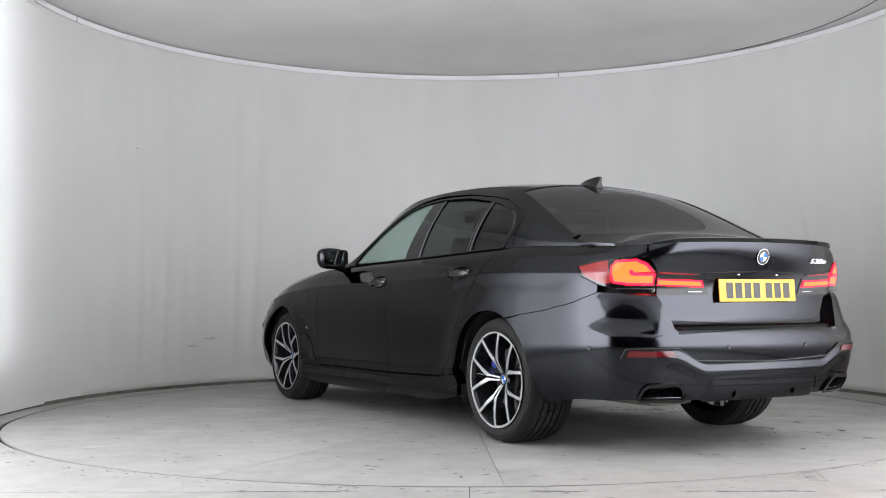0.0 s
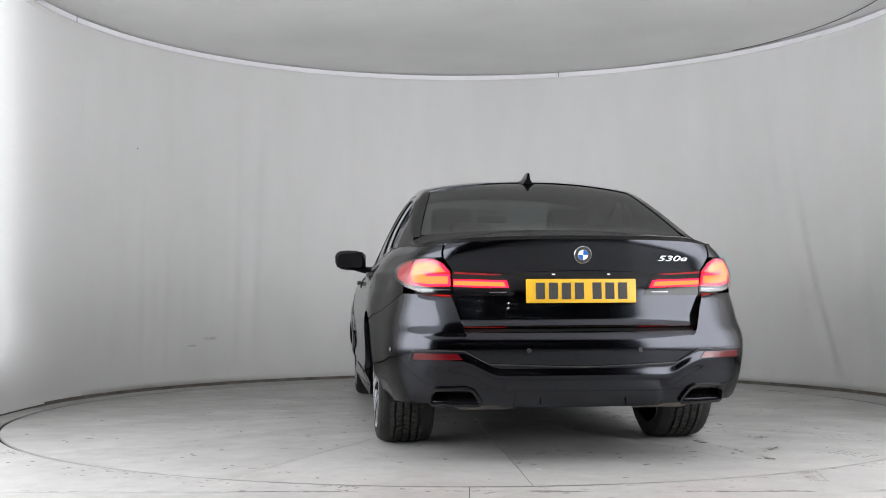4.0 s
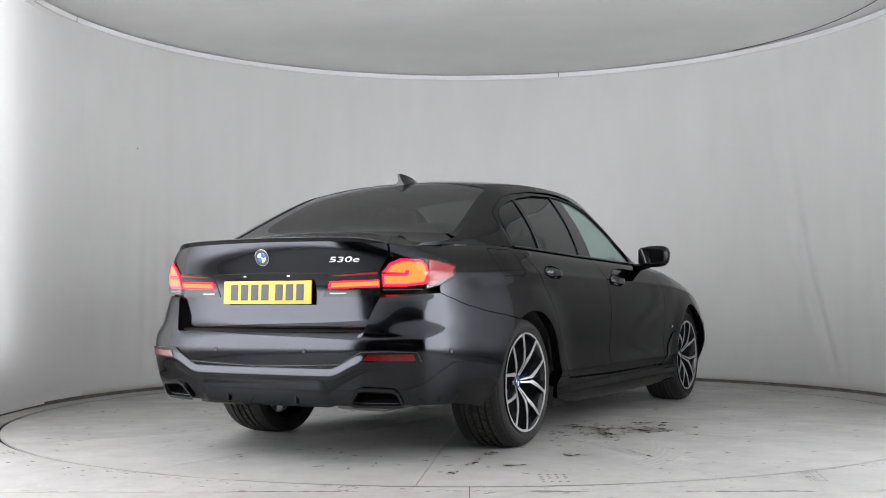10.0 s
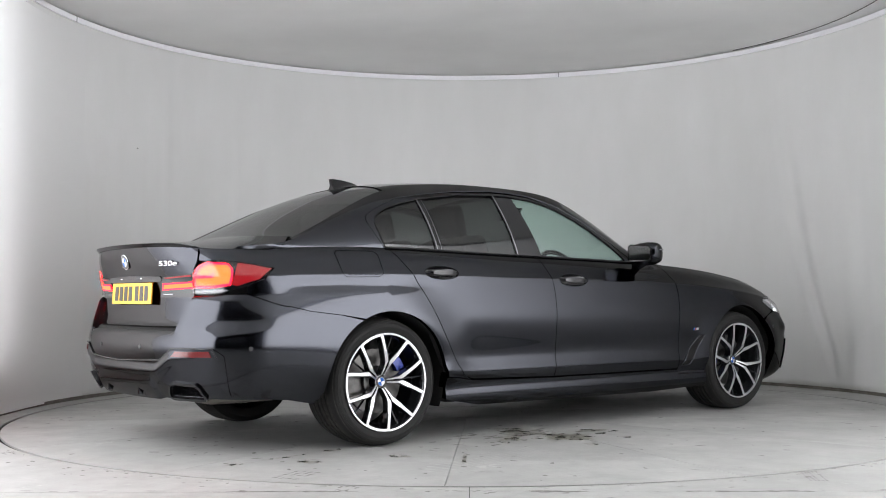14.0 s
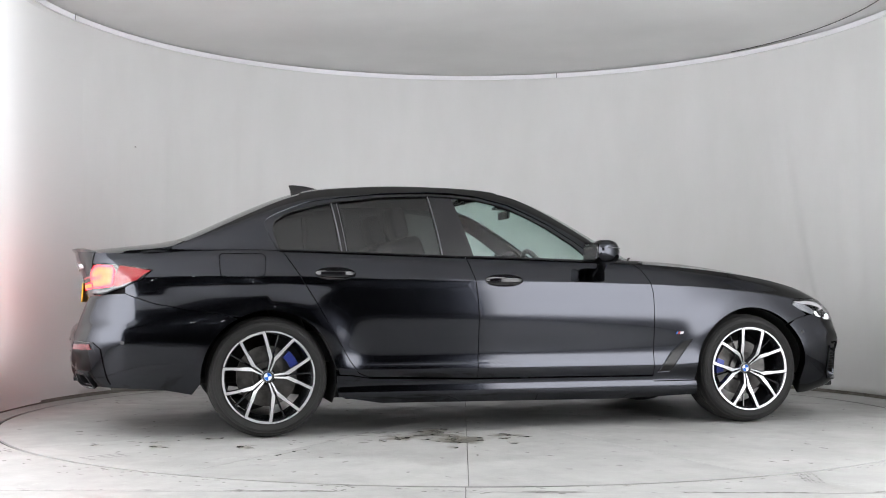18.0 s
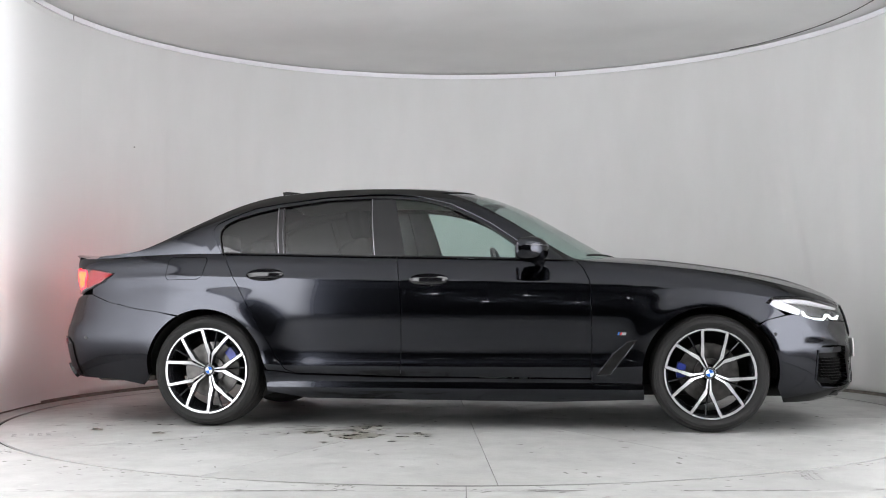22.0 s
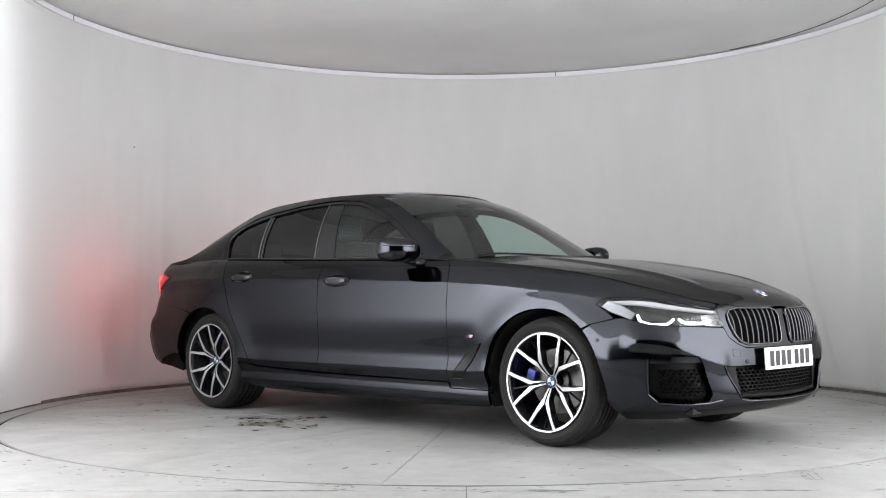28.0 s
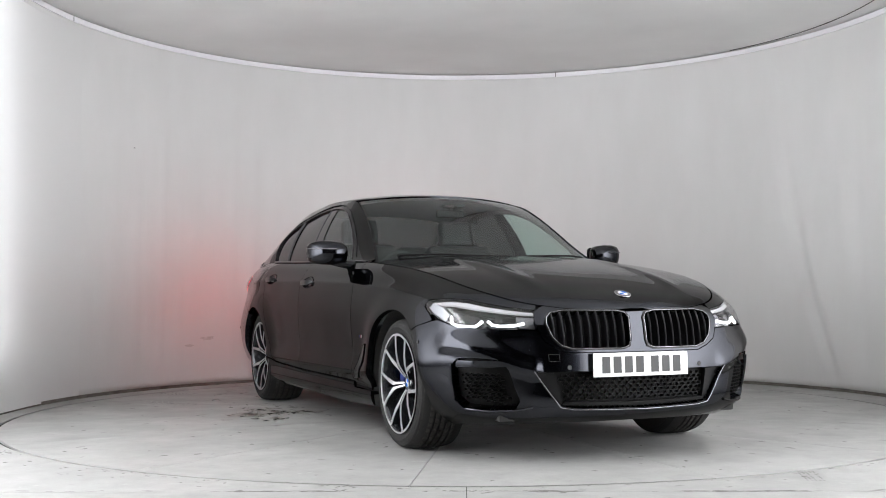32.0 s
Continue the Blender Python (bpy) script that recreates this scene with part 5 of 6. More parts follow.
def build_tail_lamps():
    for m in (1, -1):
        lamp = panel("tail_lamp", [sheet(skin, TAIL_LAMP, -1, mirror=m, deep=0.04, step=(0.02, 0.02), gap=0.002)], GLOSS, car, "lit L-shaped red tail lamp")
        tip = [X(-2.128, 0.924), X(-2.21, 0.940), T(0.764, 0.952), T(0.766, 0.850), X(-2.30, 0.838), X(-2.20, 0.872)]
        panel("side_lens", [sheet(skin, tip, -1, lift=0.003, deep=0.003, mirror=m, step=(0.02, 0.02))], REDDIM, lamp)
        main = [T(0.764, 0.842), T(0.766, 0.920), T(0.745, 0.950), T(0.68, 0.956), T(0.640, 0.936), T(0.603, 0.894), T(0.602, 0.832), T(0.70, 0.832)]
        panel("lit_lens", [sheet(skin, main, -1, lift=0.004, deep=0.004, mirror=m, step=(0.02, 0.02))], REDGLOW, lamp)
        low = shrink(main, 0.011)
        panel("light_core", [sheet(skin, low, -1, lift=0.0065, deep=0.002, mirror=m, step=(0.02, 0.02))], AMBERCORE, lamp)
        slot = [T(0.705, 0.880), T(0.712, 0.888), T(0.712, 0.905), T(0.700, 0.903), T(0.698, 0.894), T(0.603, 0.888), T(0.603, 0.878)]
        panel("dark_slot", [sheet(skin, slot, -1, lift=0.008, deep=0.002, mirror=m, step=(0.02, 0.02))], REDGLOW, lamp)
        slot = [T(0.690, 0.8935), T(0.600, 0.899), T(0.600, 0.888)]
        panel("dark_slot", [sheet(skin, slot, -1, lift=0.010, deep=0.002, mirror=m, step=(0.02, 0.02))], REDLENS, lamp)
        # added black strip that blocks the lamp's red glow leaking through the gap
        seal = [T(0.585, 0.765), T(0.585, 0.801), T(0.70, 0.801), X(-2.39, 0.801), X(-2.39, 0.768), T(0.70, 0.765)]
        panel("leak_blocker", [sheet(skin, seal, -1, lift=-0.014, deep=0.004, mirror=m, step=(0.02, 0.02))], MESHBLACK, lamp)
        clear = [T(0.755, 0.814), T(0.757, 0.819), T(0.602, 0.817), T(0.602, 0.812)]
        panel("clear_strip", [sheet(skin, clear, -1, lift=0.004, deep=0.003, mirror=m, step=(0.02, 0.02))], TRIMLINE, lamp)
        cover = panel("outer_lens", [sheet(skin, shrink(TAIL_LAMP, 0.004), -1, mirror=m, lift=0.014, deep=0.012, step=(0.02, 0.02))], CLEAR, lamp, "clear outer lamp lens")
        cover.visible_shadow = False
        # the part on the boot lid
        o = [T(0.590, 0.905), T(0.50, 0.898), T(0.36, 0.889), T(0.338, 0.872), T(0.318, 0.815), T(0.305, 0.785), T(0.587, 0.785)]
        lamp = panel("boot_lamp", [sheet(skin, o, -1, lift=0.003, deep=0.01, mirror=m, step=(0.02, 0.02))], GLOSS, car, "lit red inner tail lamp on the boot lid")
        o = [T(0.586, 0.862), T(0.586, 0.830), T(0.335, 0.822), T(0.349, 0.856)]
        panel("lit_lens", [sheet(skin, o, -1, lift=0.0065, deep=0.003, mirror=m, step=(0.02, 0.02))], REDGLOW, lamp)
        o = [T(0.584, 0.856), T(0.584, 0.837), T(0.349, 0.829), T(0.359, 0.849)]
        panel("light_core", [sheet(skin, o, -1, lift=0.0085, deep=0.002, mirror=m, step=(0.02, 0.02))], AMBERCORE, lamp)
        o = [T(0.585, 0.897), T(0.585, 0.889), T(0.40, 0.881), T(0.37, 0.885), T(0.50, 0.892)]
        panel("upper_strip", [sheet(skin, o, -1, lift=0.0065, deep=0.003, mirror=m, step=(0.02, 0.02))], REDDIM, lamp)
        o = [T(0.425, 0.803), T(0.425, 0.798), T(0.345, 0.798), T(0.342, 0.803)]
        panel("reversing_lamp", [sheet(skin, o, -1, lift=0.0065, deep=0.003, mirror=m, step=(0.02, 0.02))], LAMPSILVER, lamp)


def build_head_lamps():
    for m in (1, -1):
        hole = panel("head_lamp", [sheet(skin, HEAD_LAMP, -1, mirror=m, lift=-0.055, deep=-0.05, step=(0.025, 0.02))], GLOSS, car, "lit headlamp with white running lights")
        panel("lens", [sheet(skin, HEAD_LAMP, -1, mirror=m, gap=0.002, deep=0.006, step=(0.02, 0.02))], CLEAR, hole, "clear headlamp lens")
        # glossy white strip, given a weak glow so that it looks bright
        brow = [X(1.845, 0.760), X(1.95, 0.767), X(2.05, 0.760), X(2.12, 0.743), N(0.60, 0.725), N(0.500, 0.711), N(0.500, 0.702), N(0.62, 0.714), X(2.10, 0.733), X(2.0, 0.751), X(1.92, 0.755)]
        panel("brow_strip", [sheet(skin, brow, -1, mirror=m, lift=-0.016, deep=0.012, step=(0.02, 0.02))], BROWGLOW, hole, "glossy white strip with a faint added glow")
        wing = [X(1.822, 0.733), X(1.85, 0.755), X(1.93, 0.735), X(2.00, 0.700), X(1.985, 0.668), X(1.95, 0.682), X(1.87, 0.708)]
        panel("side_reflector", [sheet(skin, wing, -1, mirror=m, lift=-0.020, deep=0.01, step=(0.02, 0.02))], LAMPSILVER, hole)
        inner = [N(0.575, 0.700), N(0.500, 0.692), N(0.500, 0.634), N(0.575, 0.638)]
        panel("inner_reflector", [sheet(skin, inner, -1, mirror=m, lift=-0.03, deep=0.01, step=(0.02, 0.02))], TRIMLINE, hole)
        for path in (((2.012, 0.692), (2.032, 0.660), (2.075, 0.646), (2.145, 0.645), (2.158, 0.660), (2.163, 0.672)), ((2.180, 0.672), (2.198, 0.655), (2.215, 0.649), (2.25, 0.649), (2.266, 0.660))):
            pts = [on_skin(*X(*q), -0.022, m) for q in path]
            fine = []
            for a, b in zip(pts, pts[1:]):
                fine += [a.lerp(b, k / 4) for k in range(4)]
            part("running_light", tube_bm(fine + [pts[-1]], 0.0066, 8), DAYGLOW, hole, "lit white hook-shaped running light")
        for x, z in ((2.085, 0.690), (2.205, 0.685)):
            c = on_skin(*X(x, z), -0.045, m)
            own = bmesh.new()
            bmesh.ops.create_uvsphere(own, u_segments=20, v_segments=12, radius=0.021)
            bmesh.ops.translate(own, verts=own.verts, vec=c)
            part("projector", own, GLOSS, hole)


def hex_mesh(outline, pitch_s, pitch_z, lift, m, bar, deep=0.02):
    """A grille of flat six-sided cells within an outline on the skin."""
    p = np.array(outline)
    (s0, z0), (s1, z1) = p.min(0), p.max(0)
    verts, faces = [], []
    row = 0
    z = z0
    while z <= z1:
        s = s0 + (pitch_s / 2 if row % 2 else 0)
        while s <= s1:
            cell = [(s + pitch_s * 0.5 * u, z + pitch_z * v) for u, v in ((-0.72, 0.42), (0.72, 0.42), (1.0, 0.0), (0.72, -0.42), (-0.72, -0.42), (-1.0, 0.0))]
            if all(inside(q, outline) for q in cell):
                k = len(verts)
                c = (s, z)
                for grow, dl in ((1.0, 0.0), (1 - bar, 0.0), (1 - bar, -deep)):
                    for q in cell:
                        verts.append(on_skin(c[0] + (q[0] - c[0]) * grow, c[1] + (q[1] - c[1]) * grow, lift + dl, m))
                for i in range(6):
                    j = (i + 1) % 6
                    faces += [(k + i, k + j, k + 6 + j, k + 6 + i), (k + 6 + i, k + 6 + j, k + 12 + j, k + 12 + i)]
            s += pitch_s
        z += pitch_z * 0.92
        row += 1
    return verts, faces


def build_front():
    # dark shells behind the openings
    for m in (1, -1):
        o = [(FRONT_END, 0.23), (FRONT_END, 0.70), N(0.46, 0.71), N(0.49, 0.60), X(2.06, 0.55), X(2.04, 0.24)]
        panel("nose_liner", [sheet(skin, o, -1, mirror=m, lift=-0.075, deep=0.002, step=(0.05, 0.04))], DARK, car)
        # grille of upright blades
        grille = panel("kidney_grille", [sheet(skin, KIDNEY, -1, mirror=m, lift=-0.06, deep=0.002, step=(0.04, 0.03))], DARK, car, "gloss black kidney-shaped grille with upright blades")
        ring = [sheet(skin, shrink(KIDNEY, -0.003), -1, mirror=m, lift=0.006, deep=0.045, holes=(shrink(KIDNEY, 0.006),), step=(0.02, 0.02))]
        panel("grille_frame", ring, FRAMEBLACK, grille)
        rail_on(shrink(KIDNEY, 0.004), 0.0022, DARKCHROME, "frame_edge", grille, m, 0.0065, closed=True, fine=0.012)
        for k in range(9):
            y = 0.075 + k * 0.0435
            zs = [z for z in np.linspace(0.534, 0.714, 40) if inside(N(y, z), shrink(KIDNEY, 0.003))]
            if len(zs) < 4:
                continue
            bm = bmesh.new()
            rows = []
            for z in np.linspace(zs[0], zs[-1], 10):
                q = skin(nose_s(y, z), z)
                bulge = 0.004 * math.sin(math.pi * (z - zs[0]) / (zs[-1] - zs[0]))
                rows.append([bm.verts.new((q[0] + dx + bulge, (q[1] + dy) * m, z)) for dx, dy in ((-0.002, -0.004), (0.001, 0.0), (-0.002, 0.004), (-0.05, 0.006), (-0.05, -0.006))])
            for a, b in zip(rows, rows[1:]):
                for i in range(5):
                    bm.faces.new((a[i], a[(i + 1) % 5], b[(i + 1) % 5], b[i]))
            bm.faces.new(rows[0])
            bm.faces.new(rows[-1][::-1])
            part("grille_blade", bm, BLADE, grille)
        # side duct
        duct = panel("side_duct", [sheet(skin, DUCT, -1, mirror=m, lift=-0.045, deep=-0.044, step=(0.03, 0.025))], MESHBLACK, car, "black honeycomb air duct in the bumper")
        cells = [X(2.105, 0.292), X(2.115, 0.440), N(0.655, 0.440), N(0.61, 0.300), N(0.64, 0.275)]
        v, f = hex_mesh(cells, 0.036, 0.019, -0.020, m, 0.15)
        hung("honeycomb", mesh("honeycomb", v, f, MESHBLACK, smooth=False), duct)["kind"] = "stuff"
        rail_on([X(2.082, 0.47), X(2.070, 0.30), X(2.105, 0.258), N(0.70, 0.250), N(0.595, 0.256), N(0.53, 0.268)], 0.0065, PAINT, "duct_edge", duct, m, 0.002)
        slat = [X(2.09, 0.452), N(0.65, 0.452), N(0.66, 0.480), X(2.10, 0.484)]
        panel("upper_blank", [sheet(skin, slat, -1, mirror=m, lift=-0.012, deep=0.02)], PAINT, duct)
    # lower intake
    intake = panel("lower_intake", [sheet(around, INTAKE, -1, lift=-0.055, deep=-0.05, step=(0.03, 0.025))], MESHBLACK, car, "black honeycomb lower air intake")
    cells = whole([(FRONT_END, 0.288), N(0.385, 0.288), N(0.42, 0.426), (FRONT_END, 0.426)], FRONT_END)
    verts, faces = hex_mesh(cells, 0.036, 0.019, -0.028, 1, 0.15)
    hung("honeycomb", mesh("honeycomb", verts, faces, MESHBLACK, smooth=False), intake)["kind"] = "stuff"
    for m in (1, -1):
        rail_on([N(0.530, 0.436), N(0.47, 0.352), N(0.405, 0.266), N(0.34, 0.256), N(0.15, 0.252), (FRONT_END, 0.250)], 0.0026, DARKCHROME, "intake_trim", intake, m, 0.004, "bright trim line round the intake")
        o = [N(0.525, 0.430), N(0.47, 0.360), N(0.405, 0.275), N(0.392, 0.290), N(0.425, 0.425)]
        panel("intake_cheek", [sheet(skin, o, -1, mirror=m, lift=-0.02, deep=0.02)], MESHBLACK, intake)
        o = [N(0.395, 0.274), (FRONT_END, 0.262), (FRONT_END, 0.284), N(0.385, 0.290)]
        panel("intake_ledge", [sheet(skin, o, -1, mirror=m, lift=-0.015, deep=0.02)], MESHBLACK, intake)


def build_tow_cover():
    """Square cap in the front bumper, told by its shut line."""
    o = [N(0.405, 0.478), N(0.455, 0.480), N(0.457, 0.513), N(0.407, 0.511)]
    cap = panel("tow_eye_cover", [sheet(skin, o, -1, mirror=-1, lift=0.0008, deep=0.002)], PAINT, car)
    rail_on(o, 0.0012, INK, "cover_seam", cap, -1, 0.0006, closed=True, fine=0.02, sides=6)


def disc_on(name, centre, normal, radius, mat, parent, thick=0.003, label="", inner=0.0):
    bm = lathe_bm([(inner, 0.0), (inner, thick), (radius - 0.001, thick), (radius, thick - 0.001), (radius, 0.0)], 32, axis="z")
    ob = part(name, bm, mat, parent, label)
    ob.matrix_basis = Matrix.Translation(centre) @ Vector(normal).to_track_quat("Z", "Y").to_matrix().to_4x4()
    return ob


def roundel(centre, normal, turn):
    base = disc_on("round_badge", centre, normal, 0.041, CHROME, car, 0.003, "round badge with blue and white quarters")
    flat = Vector((0, 0, 1))
    disc_on("badge_ring", (0, 0, 0.0026), flat, 0.0385, INK, base, 0.0014)
    disc_on("badge_field", (0, 0, 0.0036), flat, 0.0245, ENAMELWHITE, base, 0.0010)
    for k in (0, 2):
        bm = bmesh.new()
        arcs = np.linspace(turn + k * math.pi / 2, turn + (k + 1) * math.pi / 2, 9)
        lo = [bm.verts.new((0, 0, 0.0040))] + [bm.verts.new((0.0235 * math.cos(a), 0.0235 * math.sin(a), 0.0040)) for a in arcs]
        hi = [bm.verts.new((v.co.x, v.co.y, 0.0054)) for v in lo]
        bm.faces.new(lo[::-1])
        bm.faces.new(hi)
        for i in range(len(lo)):
            bm.faces.new((lo[i], lo[(i + 1) % len(lo)], hi[(i + 1) % len(lo)], hi[i]))
        part("badge_quarter", bm, ENAMELBLUE, base, smooth=False)


def number_plate(x, z, facing, mat, tilt):
    plate = part("number_plate", box_bm(-0.26, 0.26, -0.004, 0.004, -0.0555, 0.0555, 0.003), mat, car, "yellow number plate" if mat is YELLOW else "white number plate")
    plate.matrix_basis = pose(x, 0, z, 0, 0, 90 if facing > 0 else -90) @ pose(0, 0, 0, tilt)
    for k in range(7):
        c = -0.205 + 0.0612 * k + (0.022 if k > 3 else 0) + 0.012
        part("bar", box_bm(c - 0.0215, c + 0.0215, -0.0058, -0.0042, -0.0385, 0.0385, 0.0), INK, plate, smooth=False)
    return plate


def build_rear():
    for m in (1, -1):
        o = [(REAR_END, 0.30), (REAR_END, 0.97), T(0.60, 0.97), T(0.74, 0.94), X(-2.2, 0.90), X(-2.2, 0.45), T(0.74, 0.30)]
        panel("tail_liner", [sheet(skin, o, -1, mirror=m, lift=-0.06, deep=0.002, step=(0.05, 0.04))], DARK, car)
    def shaped(s, z):
        """The bumper's lower insert: a ledge under its upper edge and a raised panel in the middle."""
        q, n = around(s, z), tangent_normal(around, s, z)
        y = np.abs(q[..., 1])
        rim = 0.458 + 0.068 * sm((y - 0.38) / 0.19)
        ledge = 0.012 * sm((rim - z) / 0.04) * sm((z - rim + 0.10) / 0.06)
        ledge = ledge * (1 - sm((y - 0.50) / 0.25))
        box = 0.013 * sm((0.405 - z) / 0.045) * sm((0.37 + 0.25 * (0.40 - z) - y) / 0.05)
        return q - n * (ledge + box)[..., None]
    dif = panel("rear_diffuser", [sheet(shaped, DIFFUSER, -1, lift=0.006, deep=0.03, step=(0.011, 0.008), holes=([T(*q) for q in PIPE], twin([T(*q) for q in PIPE], REAR_END)))], PAINT, car, "sculpted body-coloured lower bumper insert")
    for m in (1, -1):
        for y in (0.20,):
            bm = bmesh.new()
            for z0, z1 in ((0.288, 0.352),):
                box_bm(-2.558, -2.44, y * m - 0.005, y * m + 0.005, z0, z1, 0.003, bm=bm)
            part("diffuser_fin", bm, PAINT, dif)
        o = [T(0.772, 0.495), T(0.765, 0.524), T(0.578, 0.520), T(0.552, 0.494)]
        panel("reflector", [sheet(shaped, o, -1, mirror=m, lift=0.010, deep=0.004, step=(0.03, 0.02))], REDLENS, dif, "red reflector strip")
        rail_on([T(0.790, 0.488), T(0.778, 0.532), T(0.66, 0.536), T(0.548, 0.533), T(0.44, 0.475), T(0.22, 0.467), (REAR_END, 0.460)], 0.0025, INK, "insert_seam", dif, m, 0.006, fine=0.05)
        # exhaust
        ring = [T(*q) for q in PIPE]
        pipe = panel("exhaust", [sheet(skin, shrink(ring, -0.009), -1, mirror=m, lift=0.020, deep=0.08, holes=(shrink(ring, 0.004),), step=(0.02, 0.02))], GLOSS, car, "black-rimmed trapezoid exhaust outlet")
        panel("exhaust_bore", [sheet(skin, ring, -1, mirror=m, lift=-0.07, deep=-0.06, step=(0.03, 0.03))], DARK, pipe)
        rail_on(shrink(ring, 0.006), 0.002, DARKCHROME, "outlet_rim", pipe, m, 0.006, closed=True, fine=0.02)
        part("silencer", box_bm(-2.34, -1.95, 0.42 * m - 0.14, 0.42 * m + 0.14, 0.245, 0.30, 0.025), SILVER, car)
        # sensors
        for q in (T(0.26, 0.535), X(-2.27, 0.534)):
            c = on_skin(*q, 0.001, m)
            n = tangent_normal(skin, np.array(q[0]), np.array(q[1])) * -1
            disc_on("parking_sensor", c, (n[0], n[1] * m, n[2]), 0.011, SATIN, car, 0.002)
        q = (1.842, 0.561)
        disc_on("parking_sensor", on_skin(*q, 0.001, m), (0.1, m, 0), 0.010, SATIN, car, 0.002)
        q = N(0.36, 0.450)
        disc_on("parking_sensor", on_skin(*q, 0.001, m), (1, 0.1 * m, 0), 0.011, SATIN, car, 0.002)
        # glowing dots put in for the bluish reflections over the plate
        q = T(0.13, 0.884)
        part("glint_dot", box_bm(-0.004, 0.004, -0.007, 0.007, -0.002, 0.002), GLINTDOT, car).location = on_skin(*q, 0.002, m)
    # the recess's dark look is put into a flat gloss black strip
    o = [(REAR_END, 0.866), (REAR_END, 0.900), T(0.33, 0.893), T(0.345, 0.880), T(0.325, 0.866)]
    panel("handle_recess", [sheet(skin, o, -1, mirror=m, lift=0.004, deep=0.006) for m in (1, -1)], GLOSS, car, "flat gloss black strip drawn as the dark recess over the number plate")
    # added black strip: keeps the gap under the boot lid dark, blocks lamp glow
    o = [(REAR_END, 0.606), (REAR_END, 0.662), T(0.550, 0.662), T(0.556, 0.606)]
    panel("gap_backing", [sheet(skin, o, -1, mirror=m, lift=-0.012, deep=0.004) for m in (1, -1)], MESHBLACK, car, "black strip added behind the dark gap under the boot lid")
    number_plate(-2.512, 0.806, -1, YELLOW, -3)
    number_plate(2.392, 0.460, 1, WHITEPLATE, -2)
    roundel((-2.551, 0, 0.972), (-1, 0, -0.25), 0.0)
    n = tangent_normal(bonnet, np.array(2.235), np.array(0.0))
    q = bonnet(np.array(2.235), np.array(0.0))
    roundel(Vector(q) + Vector(n) * 0.001, tuple(n), 0.0)
    # spoiler lip along the boot's edge
    bm = bmesh.new()
    rows = []
    for s in np.linspace(tail_s(0.64, 1.0), REAR_END, 30):
        e = belt_edge(s)
        rows.append((e[0], e[1], e[2]))
    rows = rows + [(x, -y, z) for x, y, z in rows[::-1][1:]]
    vs = []
    for x, y, z in rows:
        k = float(sm((0.655 - abs(y)) / 0.16))
        e = 0.25 + 0.75 * k
        vs.append([bm.verts.new((x + dx, y * w, z + dz)) for dx, dz, w in ((-0.004, 0.001, 1.0), (-0.004 * e - 0.016 * k, 0.003 + 0.015 * k, 1.0), (-0.003, 0.005 + 0.017 * k, 0.99), (0.02 + 0.05 * k, 0.004 + 0.004 * k, 0.97), (0.015 + 0.045 * k, -0.006, 0.97))])
    for a, b in zip(vs, vs[1:]):
        for i in range(5):
            bm.faces.new((a[i], a[(i + 1) % 5], b[(i + 1) % 5], b[i]))
    bm.faces.new(vs[0])
    bm.faces.new(vs[-1][::-1])
    part("boot_spoiler", bm, GLOSS, car, "gloss black boot lip spoiler")
    # raised model number on the boot lid; chrome's white sparkle is put into its colour
    font = bpy.data.curves.new("lettering", "FONT")
    font.body, font.size, font.extrude, font.align_x, font.shear = "530e", 0.052, 0.0015, "CENTER", 0.2
    tmp = new("lettering", font)
    bpy.context.view_layer.update()
    me = bpy.data.meshes.new_from_object(tmp.evaluated_get(bpy.context.evaluated_depsgraph_get()))
    bpy.data.objects.remove(tmp)
    me.materials.clear()
    me.materials.append(material("whitened_badge_chrome", (0.85, 0.85, 0.86), 0.35, 0.2))
    ob = hung("model_number", me, car, "raised number on the boot lid, whitened for chrome's sparkle")
    q = T(0.435, 0.946)
    n = tangent_normal(skin, np.array(q[0]), np.array(q[1])) * -1
    n = Vector((n[0], -n[1], n[2])).normalized()
    up = (Vector((0, 0, 1)) - n * n.z).normalized()
    turn = Matrix((up.cross(n), up, n)).transposed().to_4x4()
    ob.matrix_basis = Matrix.Translation(on_skin(*q, 0.005, -1)) @ turn @ Matrix.Diagonal((1.5, 0.70, 1, 1))


